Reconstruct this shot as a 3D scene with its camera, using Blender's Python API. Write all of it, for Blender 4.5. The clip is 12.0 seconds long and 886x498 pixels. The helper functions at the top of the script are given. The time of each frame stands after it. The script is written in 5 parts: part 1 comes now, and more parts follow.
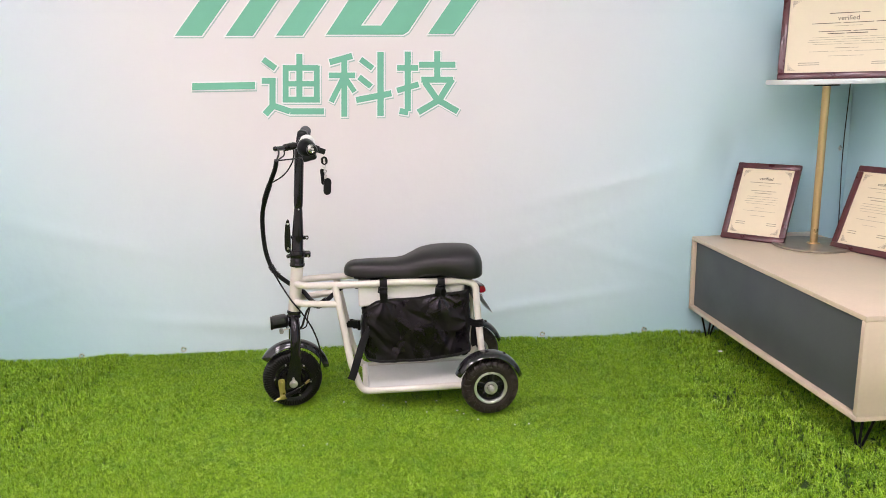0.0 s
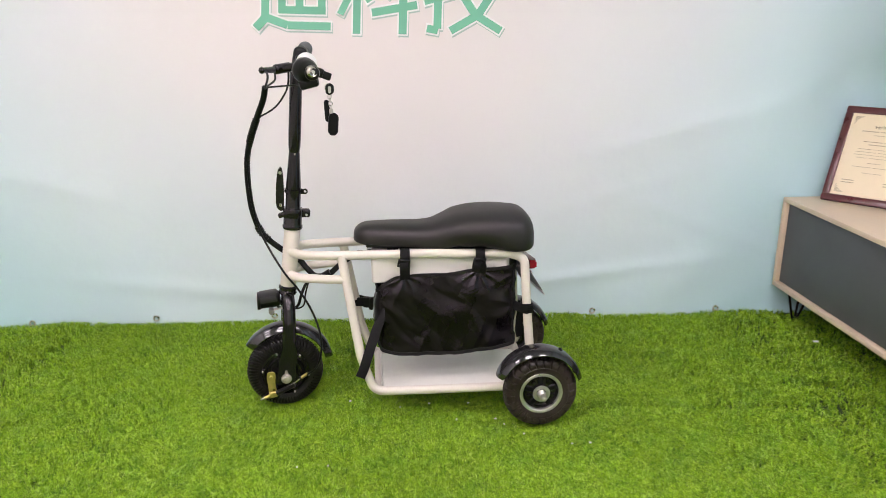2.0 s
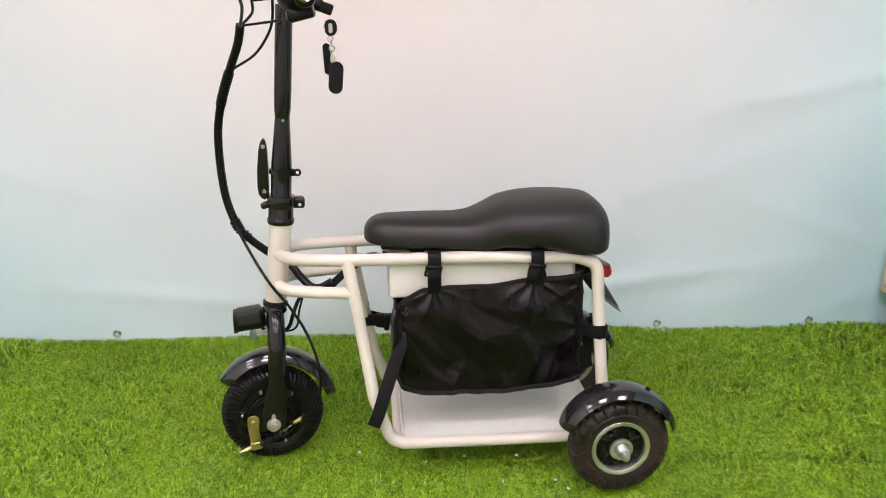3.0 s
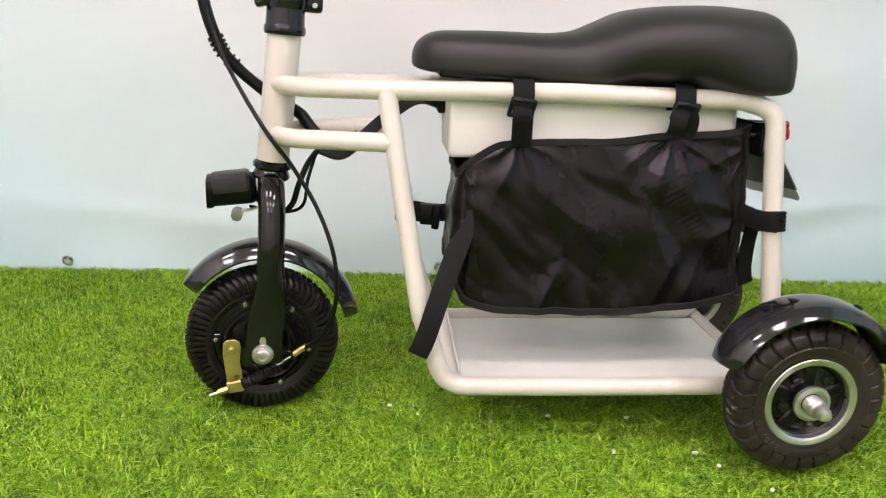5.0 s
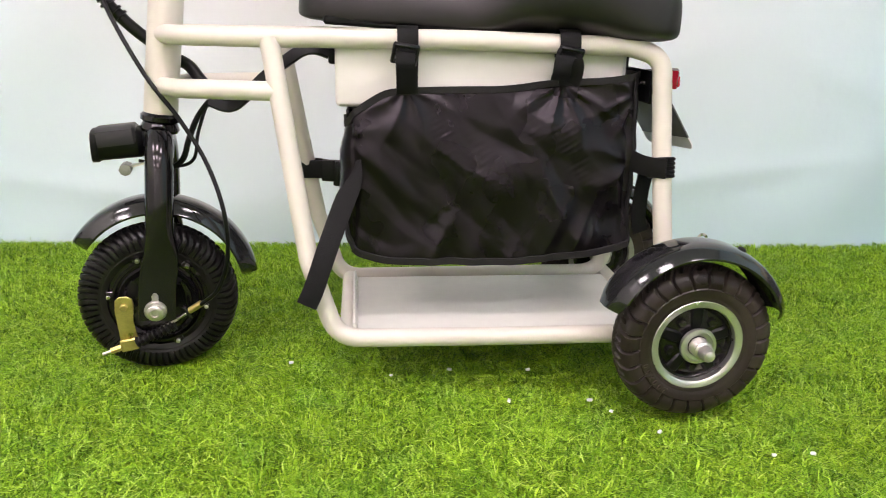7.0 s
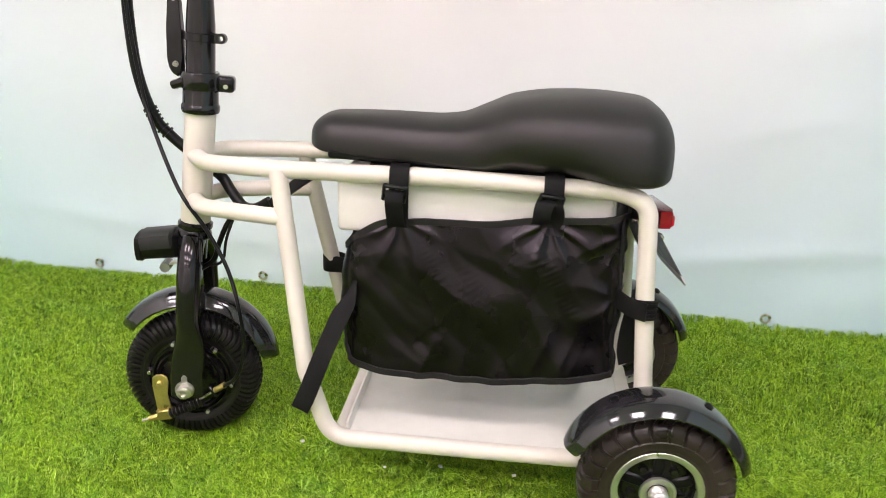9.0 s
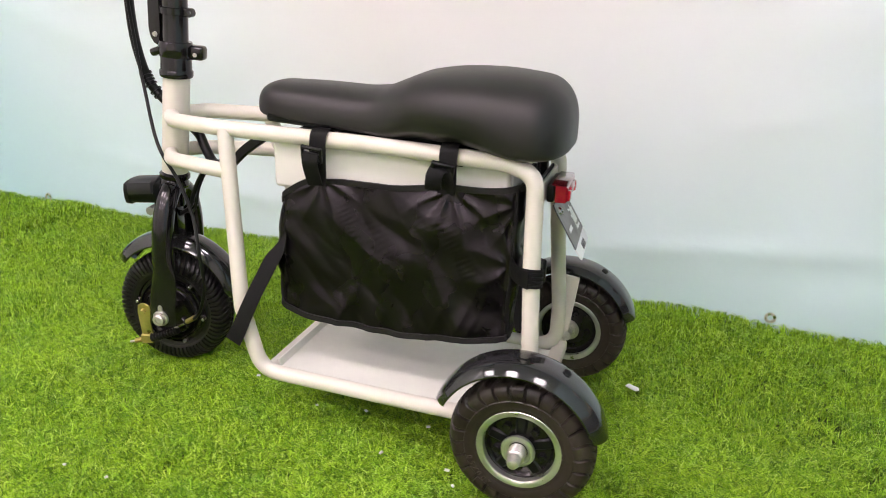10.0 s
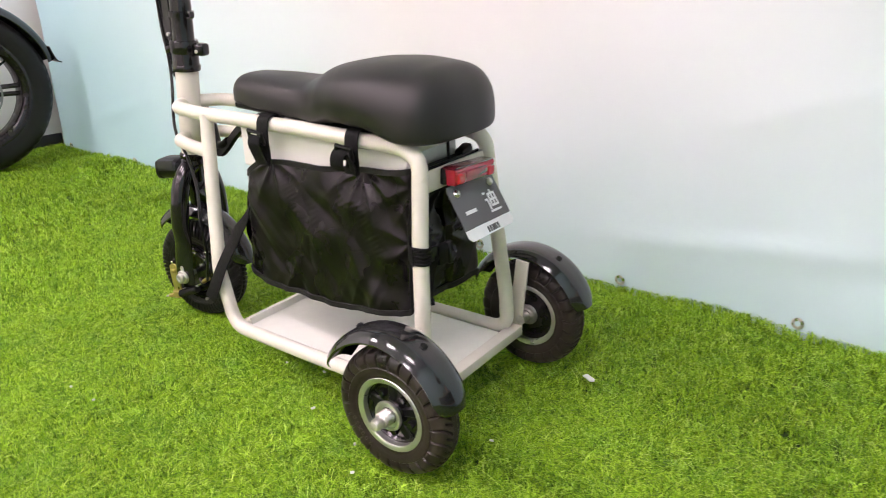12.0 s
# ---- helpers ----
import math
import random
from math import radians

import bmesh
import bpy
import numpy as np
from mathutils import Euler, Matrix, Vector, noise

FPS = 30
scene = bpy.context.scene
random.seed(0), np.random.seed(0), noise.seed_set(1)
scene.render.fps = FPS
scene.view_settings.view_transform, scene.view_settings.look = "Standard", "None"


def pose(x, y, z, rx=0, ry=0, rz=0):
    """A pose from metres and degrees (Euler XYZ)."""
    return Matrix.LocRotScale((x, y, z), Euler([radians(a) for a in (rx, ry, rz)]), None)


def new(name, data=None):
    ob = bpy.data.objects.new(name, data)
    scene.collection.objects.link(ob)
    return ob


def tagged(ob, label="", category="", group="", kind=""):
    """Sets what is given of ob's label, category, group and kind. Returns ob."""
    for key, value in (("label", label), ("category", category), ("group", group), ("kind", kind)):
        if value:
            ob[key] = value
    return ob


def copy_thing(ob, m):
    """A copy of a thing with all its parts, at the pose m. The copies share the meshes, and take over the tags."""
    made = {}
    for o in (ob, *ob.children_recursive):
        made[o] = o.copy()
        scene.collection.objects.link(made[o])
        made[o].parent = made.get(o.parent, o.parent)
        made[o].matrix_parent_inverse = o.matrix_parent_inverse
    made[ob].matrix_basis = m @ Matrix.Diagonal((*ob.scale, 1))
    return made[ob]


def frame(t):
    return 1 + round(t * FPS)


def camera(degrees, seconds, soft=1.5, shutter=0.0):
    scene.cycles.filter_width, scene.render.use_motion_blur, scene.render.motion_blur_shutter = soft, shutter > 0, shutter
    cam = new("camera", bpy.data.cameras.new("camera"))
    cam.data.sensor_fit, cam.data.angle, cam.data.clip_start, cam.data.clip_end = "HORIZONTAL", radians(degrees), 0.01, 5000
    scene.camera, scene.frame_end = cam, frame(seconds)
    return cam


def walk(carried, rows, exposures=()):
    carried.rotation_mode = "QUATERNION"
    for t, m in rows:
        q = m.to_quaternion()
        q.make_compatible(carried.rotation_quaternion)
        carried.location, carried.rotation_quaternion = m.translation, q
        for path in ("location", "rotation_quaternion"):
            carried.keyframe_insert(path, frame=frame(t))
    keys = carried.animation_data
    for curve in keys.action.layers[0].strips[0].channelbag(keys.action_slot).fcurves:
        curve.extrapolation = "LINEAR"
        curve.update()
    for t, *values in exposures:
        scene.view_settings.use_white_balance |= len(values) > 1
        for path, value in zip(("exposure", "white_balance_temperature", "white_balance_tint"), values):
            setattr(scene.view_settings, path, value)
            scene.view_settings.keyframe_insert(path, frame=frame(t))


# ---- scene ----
cam = camera(60.5, 12.0, soft=0.85, shutter=0.35)
METRES, EYE, TILT, LEAN, TURN = 3.4, 1.185, -12.4, 1.2, -2.7
ROWS = [
    (0.0, 0.0, 0.0, 0.0, -0.0, 0.0, 0.0),
    (0.5, -0.0073, 0.0272, 0.0152, 0.28, -0.57, -0.52),
    (1.0, -0.019, 0.0684, 0.0242, 0.31, -1.63, -1.46),
    (1.5, -0.0242, 0.1138, 0.0216, 0.18, -3.64, -1.66),
    (2.0, -0.0286, 0.1957, 0.0199, 0.51, -4.77, -1.51),
    (2.5, -0.0392, 0.2798, 0.0136, 0.59, -5.29, -1.33),
    (2.7, -0.0464, 0.3164, 0.0123, 0.65, -5.46, -1.31),
    (4.3, -0.0669, 0.484, -0.0221, 2.08, -5.55, -3.06),
    (4.5, -0.0727, 0.4989, -0.0405, 2.02, -5.54, -3.33),
    (5.0, -0.0833, 0.5214, -0.0781, 1.67, -3.94, -3.3),
    (5.5, -0.0933, 0.5282, -0.0898, 1.42, -3.33, -3.1),
    (6.0, -0.0845, 0.5268, -0.0947, 1.15, -3.47, -3.14),
    (6.5, -0.0658, 0.5239, -0.097, 0.43, -3.71, -2.94),
    (6.7, -0.0586, 0.523, -0.0962, 0.08, -3.99, -2.8),
    (8.3, -0.0233, 0.514, -0.051, -0.14, -5.64, -2.1),
    (8.5, -0.022, 0.5134, -0.038, 3.1, -5.94, -2.95),
    (8.7, -0.0142, 0.5145, -0.0254, 6.69, -6.88, -4.11),
    (9.0, 0.013, 0.5146, -0.024, 11.43, -7.57, -5.44),
    (9.5, 0.0777, 0.5123, -0.0242, 18.84, -8.79, -7.11),
    (10.0, 0.1236, 0.5205, -0.0193, 23.9, -9.87, -8.11),
    (10.5, 0.1591, 0.5504, -0.0146, 28.9, -11.28, -8.53),
    (11.0, 0.1871, 0.573, -0.0152, 36.11, -12.6, -9.11),
    (11.5, 0.2251, 0.5837, -0.0146, 42.12, -12.71, -8.83),
    (12.0, 0.2575, 0.5804, -0.0002, 41.73, -13.06, -7.55),
]
EXPOSURES = [(0.0, 0.03, 6330, 30.5), (2.5, 0.07, 6450, 30), (4.5, 0.20, 6500, 29), (5.5, 0.32, 6500, 29), (6.5, 0.36, 6500, 29), (8.5, 0.37, 6500, 29), (10.5, 0.30, 6500, 29), (11.2, 0.38, 6500, 31), (12.0, 0.46, 6500, 32)]
walk(cam, [(t, pose(0, 0, EYE, TILT, LEAN, TURN) @ pose(METRES * x, METRES * y, METRES * z, 90 + pitch, roll, yaw)) for t, x, y, z, yaw, pitch, roll in ROWS], EXPOSURES)

# ---- room plan and light ----
X_LEFT, X_RIGHT, Y_BACK, Y_FRONT, CEILING = -2.46, 2.06, 3.62, -2.2, 2.85
LAMP_STRENGTH = 23.0
world = bpy.data.worlds.new("world")
scene.world = world
world.use_nodes = True
world.node_tree.nodes["Background"].inputs[0].default_value = (0.9, 0.95, 1.0, 1)
world.node_tree.nodes["Background"].inputs[1].default_value = 0.02


# ---- small tools ----
def part(name, bm, material, parent=None, label="", m=None, sharp=40, smooth=True):
    """Links a bmesh as one mesh object, under a thing or a part."""
    me = bpy.data.meshes.new(name)
    bmesh.ops.recalc_face_normals(bm, faces=bm.faces)
    bm.to_mesh(me)
    bm.free()
    if smooth:
        me.shade_smooth()
        me.set_sharp_from_angle(angle=radians(sharp))
    me.materials.append(material)
    ob = new(name, me)
    if parent is not None:
        ob.parent = parent
    if m is not None:
        ob.matrix_basis = m
    if label:
        ob["label"] = label
    return ob


def thing(name, label, category, m=None, group="", kind=""):
    ob = new(name)
    ob.empty_display_size = 0.1
    if m is not None:
        ob.matrix_basis = m
    return tagged(ob, label, category, group, kind)


def catmull(points, n=8):
    """A smooth line through the points."""
    p = [Vector(q) for q in points]
    p = [p[0] * 2 - p[1]] + p + [p[-1] * 2 - p[-2]]
    out = []
    for i in range(1, len(p) - 2):
        for k in range(n):
            t = k / n
            out.append(0.5 * (2 * p[i] + (p[i + 1] - p[i - 1]) * t + (2 * p[i - 1] - 5 * p[i] + 4 * p[i + 1] - p[i + 2]) * t * t
                              + (3 * p[i] - p[i - 1] - 3 * p[i + 1] + p[i + 2]) * t ** 3))
    out.append(p[-2])
    return out


def bent(points, r, n=8):
    """A line with its corners rounded by bends of about radius r."""
    p = [Vector(q) for q in points]
    out = [p[0]]
    for i in range(1, len(p) - 1):
        a, b = p[i - 1] - p[i], p[i + 1] - p[i]
        cut = min(r / max(0.2, math.tan(a.angle(b) / 2)), a.length * 0.48, b.length * 0.48)
        s, e = p[i] + a.normalized() * cut, p[i] + b.normalized() * cut
        for k in range(n + 1):
            t = k / n
            out.append(s * (1 - t) ** 2 + p[i] * 2 * t * (1 - t) + e * t * t)
    out.append(p[-1])
    return out


def frames(line):
    """Points, with a right and an up that glide along the line."""
    tang = [(line[min(i + 1, len(line) - 1)] - line[max(i - 1, 0)]).normalized() for i in range(len(line))]
    side = tang[0].orthogonal().normalized()
    out = []
    for p, t in zip(line, tang):
        side = (side - t * side.dot(t)).normalized()
        out.append((p, side, t.cross(side)))
    return out


def tube(line, radius, seg=14, bm=None, caps=True):
    bm = bm or bmesh.new()
    line = [Vector(p) for p in line]
    rings = []
    for i, (p, a, b) in enumerate(frames(line)):
        r = radius(i / (len(line) - 1)) if callable(radius) else radius
        rings.append([bm.verts.new(p + a * (r * math.cos(6.28319 * k / seg)) + b * (r * math.sin(6.28319 * k / seg))) for k in range(seg)])
    for s, e in zip(rings, rings[1:]):
        for k in range(seg):
            bm.faces.new((s[k], s[(k + 1) % seg], e[(k + 1) % seg], e[k]))
    if caps:
        bm.faces.new(rings[0][::-1])
        bm.faces.new(rings[-1])
    return bm


def ribbon(line, across, width, thick=0.0016, bm=None):
    """A flat strap along a line; across is the direction of its width (one, or one for each point)."""
    bm = bm or bmesh.new()
    line = [Vector(p) for p in line]
    rings = []
    for i, p in enumerate(line):
        t = (line[min(i + 1, len(line) - 1)] - line[max(i - 1, 0)]).normalized()
        w = Vector(across[i] if isinstance(across, list) else across)
        w = (w - t * w.dot(t)).normalized()
        h = t.cross(w) * thick / 2
        w = w * width / 2
        rings.append([bm.verts.new(p + s) for s in (w + h, w * 0.9 + h * 1.3, -w * 0.9 + h * 1.3, -w + h, -w - h, -w * 0.9 - h * 1.3, w * 0.9 - h * 1.3, w - h)])
    for s, e in zip(rings, rings[1:]):
        for k in range(8):
            bm.faces.new((s[k], s[(k + 1) % 8], e[(k + 1) % 8], e[k]))
    bm.faces.new(rings[0][::-1])
    bm.faces.new(rings[-1])
    return bm


def lathe(profile, m=None, seg=32, bm=None, closed=False):
    """Turns (radius, height) about z."""
    bm = bm or bmesh.new()
    m = m or Matrix()
    rings = []
    for r, h in profile:
        if r < 1e-5:
            rings.append([bm.verts.new(m @ Vector((0, 0, h)))])
        else:
            rings.append([bm.verts.new(m @ Vector((r * math.cos(6.28319 * k / seg), r * math.sin(6.28319 * k / seg), h))) for k in range(seg)])
    pairs = list(zip(rings, rings[1:])) + ([(rings[-1], rings[0])] if closed else [])
    for s, e in pairs:
        for k in range(seg):
            quad = [s[k % len(s)], s[(k + 1) % len(s)], e[(k + 1) % len(e)], e[k % len(e)]]
            quad = [v for i, v in enumerate(quad) if v not in quad[:i]]
            if len(quad) > 2:
                bm.faces.new(quad)
    return bm


def rbox(sx, sy, sz, bevel=0.003, m=None, segments=2, bm=None):
    """A box about the origin with rounded edges."""
    out = bmesh.new()
    bmesh.ops.create_cube(out, size=1, matrix=Matrix.Diagonal((sx, sy, sz, 1)))
    if bevel:
        bmesh.ops.bevel(out, geom=list(out.edges), offset=bevel, segments=segments, profile=0.5, affect="EDGES")
    if m is not None:
        out.transform(m)
    if bm is None:
        return out
    add(bm, out)
    return bm


def add(bm, other):
    """Moves the faces of other into bm."""
    made = {v: bm.verts.new(v.co) for v in other.verts}
    for f in other.faces:
        bm.faces.new([made[v] for v in f.verts])
    other.free()


def prism(outline, depth, m=None, bevel=0.0, bm=None):
    """An outline in x, y, raised from 0 to depth in z."""
    out = bmesh.new()
    low = [out.verts.new((x, y, 0)) for x, y in outline]
    high = [out.verts.new((x, y, depth)) for x, y in outline]
    out.faces.new(low[::-1])
    top = out.faces.new(high)
    n = len(low)
    for k in range(n):
        out.faces.new((low[k], low[(k + 1) % n], high[(k + 1) % n], high[k]))
    if bevel:
        bmesh.ops.bevel(out, geom=list(top.edges), offset=bevel, segments=1, affect="EDGES")
    if m is not None:
        out.transform(m)
    if bm is None:
        return out
    add(bm, out)
    return bm


def along(p, q):
    """A pose at p whose z looks at q."""
    d = Vector(q) - Vector(p)
    return Matrix.Translation(p) @ d.to_track_quat("Z", "Y").to_matrix().to_4x4()


def smoothstep(a, b, x):
    t = min(1.0, max(0.0, (x - a) / (b - a)))
    return t * t * (3 - 2 * t)


def lerp_table(table, x):
    """A smooth curve through a table of (x, y)."""
    n = len(table)
    if x <= table[0][0]:
        return table[0][1]
    for i in range(n - 1):
        (x0, y0), (x1, y1) = table[i], table[i + 1]
        if x <= x1:
            h = x1 - x0
            d = (y1 - y0) / h
            m0 = m1 = d
            if i > 0:
                dp = (y0 - table[i - 1][1]) / (x0 - table[i - 1][0])
                m0 = 0.0 if dp * d <= 0 else 2 * dp * d / (dp + d)
            if i < n - 2:
                dn = (table[i + 2][1] - y1) / (table[i + 2][0] - x1)
                m1 = 0.0 if dn * d <= 0 else 2 * dn * d / (dn + d)
            t = (x - x0) / h
            return (1 + 2 * t) * (1 - t) ** 2 * y0 + t * (1 - t) ** 2 * h * m0 + t * t * (3 - 2 * t) * y1 + t * t * (t - 1) * h * m1
    return table[-1][1]


# ---- materials ----
def material(name, color, rough=0.5, metal=0.0, vary=0.08, scale=20.0, bump=0.0, bump_scale=200.0, coat=0.0, sheen=0.0, rough_vary=0.08, spec=0.5, tint=(1, 1, 1)):
    """A surface with its colour uneven at two sizes, and fine relief."""
    mt = bpy.data.materials.new(name)
    mt.use_nodes = True
    nt = mt.node_tree
    b = nt.nodes["Principled BSDF"]
    b.inputs["Metallic"].default_value = metal
    b.inputs["Coat Weight"].default_value = coat
    b.inputs["Coat Roughness"].default_value = 0.08
    b.inputs["Sheen Weight"].default_value = sheen
    b.inputs["Specular IOR Level"].default_value = spec
    b.inputs["Specular Tint"].default_value = (*tint, 1)
    tc = nt.nodes.new("ShaderNodeTexCoord")
    n1, n2 = nt.nodes.new("ShaderNodeTexNoise"), nt.nodes.new("ShaderNodeTexNoise")
    n1.inputs["Scale"].default_value, n2.inputs["Scale"].default_value = scale, scale * 9
    n1.inputs["Detail"].default_value = n2.inputs["Detail"].default_value = 4
    mix = nt.nodes.new("ShaderNodeMath")
    mix.operation = "MULTIPLY_ADD"
    mix.inputs[1].default_value = 0.35
    ramp = nt.nodes.new("ShaderNodeMapRange")
    ramp.inputs[1].default_value, ramp.inputs[2].default_value = 0.4, 0.95
    ramp.inputs[3].default_value, ramp.inputs[4].default_value = 1 - vary, 1 + vary
    hue = nt.nodes.new("ShaderNodeVectorMath")
    hue.operation = "SCALE"
    hue.inputs[0].default_value = color
    rr = nt.nodes.new("ShaderNodeMapRange")
    rr.inputs[1].default_value, rr.inputs[2].default_value = 0.3, 0.7
    rr.inputs[3].default_value, rr.inputs[4].default_value = max(0.02, rough - rough_vary), min(1, rough + rough_vary)
    ln = nt.links.new
    for n in (n1, n2):
        ln(tc.outputs["Object"], n.inputs["Vector"])
    ln(n2.outputs["Fac"], mix.inputs[0])
    ln(n1.outputs["Fac"], mix.inputs[2])
    ln(mix.outputs[0], ramp.inputs[0])
    ln(ramp.outputs[0], hue.inputs["Scale"])
    ln(hue.outputs[0], b.inputs["Base Color"])
    ln(n1.outputs["Fac"], rr.inputs[0])
    ln(rr.outputs[0], b.inputs["Roughness"])
    if bump:
        n3, bp = nt.nodes.new("ShaderNodeTexNoise"), nt.nodes.new("ShaderNodeBump")
        n3.inputs["Scale"].default_value, n3.inputs["Detail"].default_value = bump_scale, 3
        bp.inputs["Strength"].default_value, bp.inputs["Distance"].default_value = bump, 0.001
        ln(tc.outputs["Object"], n3.inputs["Vector"])
        ln(n3.outputs["Fac"], bp.inputs["Height"])
        ln(bp.outputs[0], b.inputs["Normal"])
    return mt


PAINT = material("cream_paint", (0.635, 0.585, 0.512), 0.34, vary=0.05, scale=6, bump=0.06, bump_scale=90, coat=0.1)
DECK = material("white_deck_paint", (0.715, 0.70, 0.635), 0.36, vary=0.08, scale=7, bump=0.1, bump_scale=60)
BOX_WHITE = material("battery_case_white", (0.70, 0.667, 0.625), 0.45, vary=0.03, scale=12, bump=0.1, bump_scale=350)
GLOSS = material("gloss_black", (0.0075, 0.0073, 0.0076), 0.15, vary=0.2, scale=15, coat=0.4, rough_vary=0.05, spec=0.26, tint=(1.0, 0.88, 0.95))
FENDER = material("charcoal_fender", (0.014, 0.014, 0.015), 0.11, vary=0.3, scale=14, coat=0.5, bump=0.10, bump_scale=40, rough_vary=0.05, spec=0.42)
RUBBER = material("tyre_rubber", (0.006, 0.0052, 0.005), 0.40, vary=0.5, scale=26, bump=0.3, bump_scale=240, rough_vary=0.12, spec=0.34)
RUBBER_DUST = material("dusty_tyre_rubber", (0.026, 0.0190, 0.0160), 0.38, vary=0.6, scale=14, bump=0.35, bump_scale=220, rough_vary=0.12, spec=0.3)
VINYL = material("seat_vinyl", (0.0140, 0.0140, 0.0132), 0.46, vary=0.12, scale=10, bump=0.12, bump_scale=900, rough_vary=0.04, spec=0.42, tint=(0.96, 0.87, 0.90))
PLASTIC = material("black_plastic", (0.003, 0.003, 0.0033), 0.36, vary=0.25, scale=30, bump=0.12, bump_scale=500, spec=0.25)
WEBBING = material("black_webbing", (0.0065, 0.0062, 0.0064), 0.6, vary=0.3, scale=40, bump=0.6, bump_scale=700, spec=0.15)
CAST = material("black_cast_metal", (0.006, 0.0058, 0.006), 0.24, vary=0.35, scale=25, bump=0.3, bump_scale=160, spec=0.45, coat=0.2, tint=(1.0, 0.88, 0.95))
STEEL = material("bright_steel", (0.60, 0.57, 0.53), 0.3, metal=1.0, vary=0.2, scale=40, bump=0.12, bump_scale=300)
WORN_STEEL = material("worn_axle_steel", (0.56, 0.53, 0.50), 0.40, metal=0.9, vary=0.35, scale=45, bump=0.6, bump_scale=420)
RIM = material("machined_rim", (0.60, 0.60, 0.56), 0.33, metal=0.9, vary=0.12, scale=40)
ZINC = material("yellow_zinc", (0.52, 0.42, 0.14), 0.35, metal=0.85, vary=0.25, scale=60)
BRASS = material("brushed_brass_pole", (0.66, 0.45, 0.22), 0.34, metal=0.9, vary=0.03, scale=20)
BASEPLATE = material("bronze_base", (0.30, 0.25, 0.19), 0.4, metal=0.5, vary=0.1, scale=12)
SILVER = material("silver_plastic", (0.62, 0.62, 0.62), 0.3, metal=0.3, vary=0.06, scale=30)
GREYPANEL = material("light_grey_panel", (0.58, 0.58, 0.57), 0.4, vary=0.06, scale=20)
RED_DEEP = material("deep_red_reflector", (0.45, 0.004, 0.015), 0.1, vary=0.2, scale=80, coat=0.6)
RED_DARK = material("dark_red_lamp_shell", (0.085, 0.006, 0.012), 0.2, vary=0.2, scale=60, coat=0.5)
RED = material("red_lens", (0.30, 0.004, 0.022), 0.14, vary=0.2, scale=60, coat=0.5)
DISC = material("brushed_disc_steel", (0.30, 0.30, 0.29), 0.42, metal=0.9, vary=0.2, scale=40)
AMBER = material("amber_reflector", (0.75, 0.28, 0.01), 0.2, vary=0.1, scale=60, coat=0.4)
PLATE = material("grey_plate", (0.068, 0.069, 0.073), 0.4, vary=0.08, scale=30)
PLATE_WHITE = material("plate_white", (0.7, 0.72, 0.73), 0.45, vary=0.05, scale=30)
MDF = material("light_ash_veneer", (0.66, 0.52, 0.38), 0.5, vary=0.06, scale=8, bump=0.1, bump_scale=120)
GREYDOOR = material("slate_grey_door", (0.075, 0.082, 0.086), 0.55, vary=0.06, scale=6, bump=0.06, bump_scale=300)
MAHOGANY = material("mahogany_frame", (0.085, 0.014, 0.018), 0.32, vary=0.3, scale=18, coat=0.3)
PAPER = material("cream_certificate", (0.78, 0.66, 0.46), 0.5, vary=0.03, scale=10)
INK = material("brown_ink", (0.13, 0.09, 0.06), 0.6)
FAINT_INK = material("faint_ink", (0.42, 0.34, 0.23), 0.6)
WHITE_TOP = material("white_table_top", (0.78, 0.77, 0.76), 0.35, vary=0.03, scale=8)
WALL = material("white_wall_paint", (0.80, 0.77, 0.75), 0.7, vary=0.04, scale=3, bump=0.1, bump_scale=80)
FARWALL = material("far_wall_paint", (0.80, 0.78, 0.765), 0.7, vary=0.06, scale=3, bump=0.1, bump_scale=80)
CEIL = material("ceiling_paint", (0.62, 0.615, 0.61), 0.8, vary=0.03, scale=2)
DARKBASE = material("dark_skirting", (0.03, 0.03, 0.032), 0.5)
CONFETTI = material("white_paper_scrap", (0.8, 0.8, 0.78), 0.7, vary=0.05)
PRINT_GREEN = material("printed_green", (0.155, 0.48, 0.325), 0.6, vary=0.05, scale=3)
PRINT_WHITE = material("printed_white", (0.83, 0.82, 0.81), 0.6, vary=0.02, scale=3)
PRINT_GREY = material("printed_grey_edge", (0.40, 0.52, 0.47), 0.6, vary=0.03, scale=3)


def glow(name, color, strength):
    mt = bpy.data.materials.new(name)
    mt.use_nodes = True
    b = mt.node_tree.nodes["Principled BSDF"]
    b.inputs["Base Color"].default_value = (0.9, 0.9, 0.9, 1)
    b.inputs["Emission Color"].default_value = (*color, 1)
    b.inputs["Emission Strength"].default_value = strength
    return mt


LIGHT = glow("lit_panel", (1.0, 0.965, 0.93), LAMP_STRENGTH)


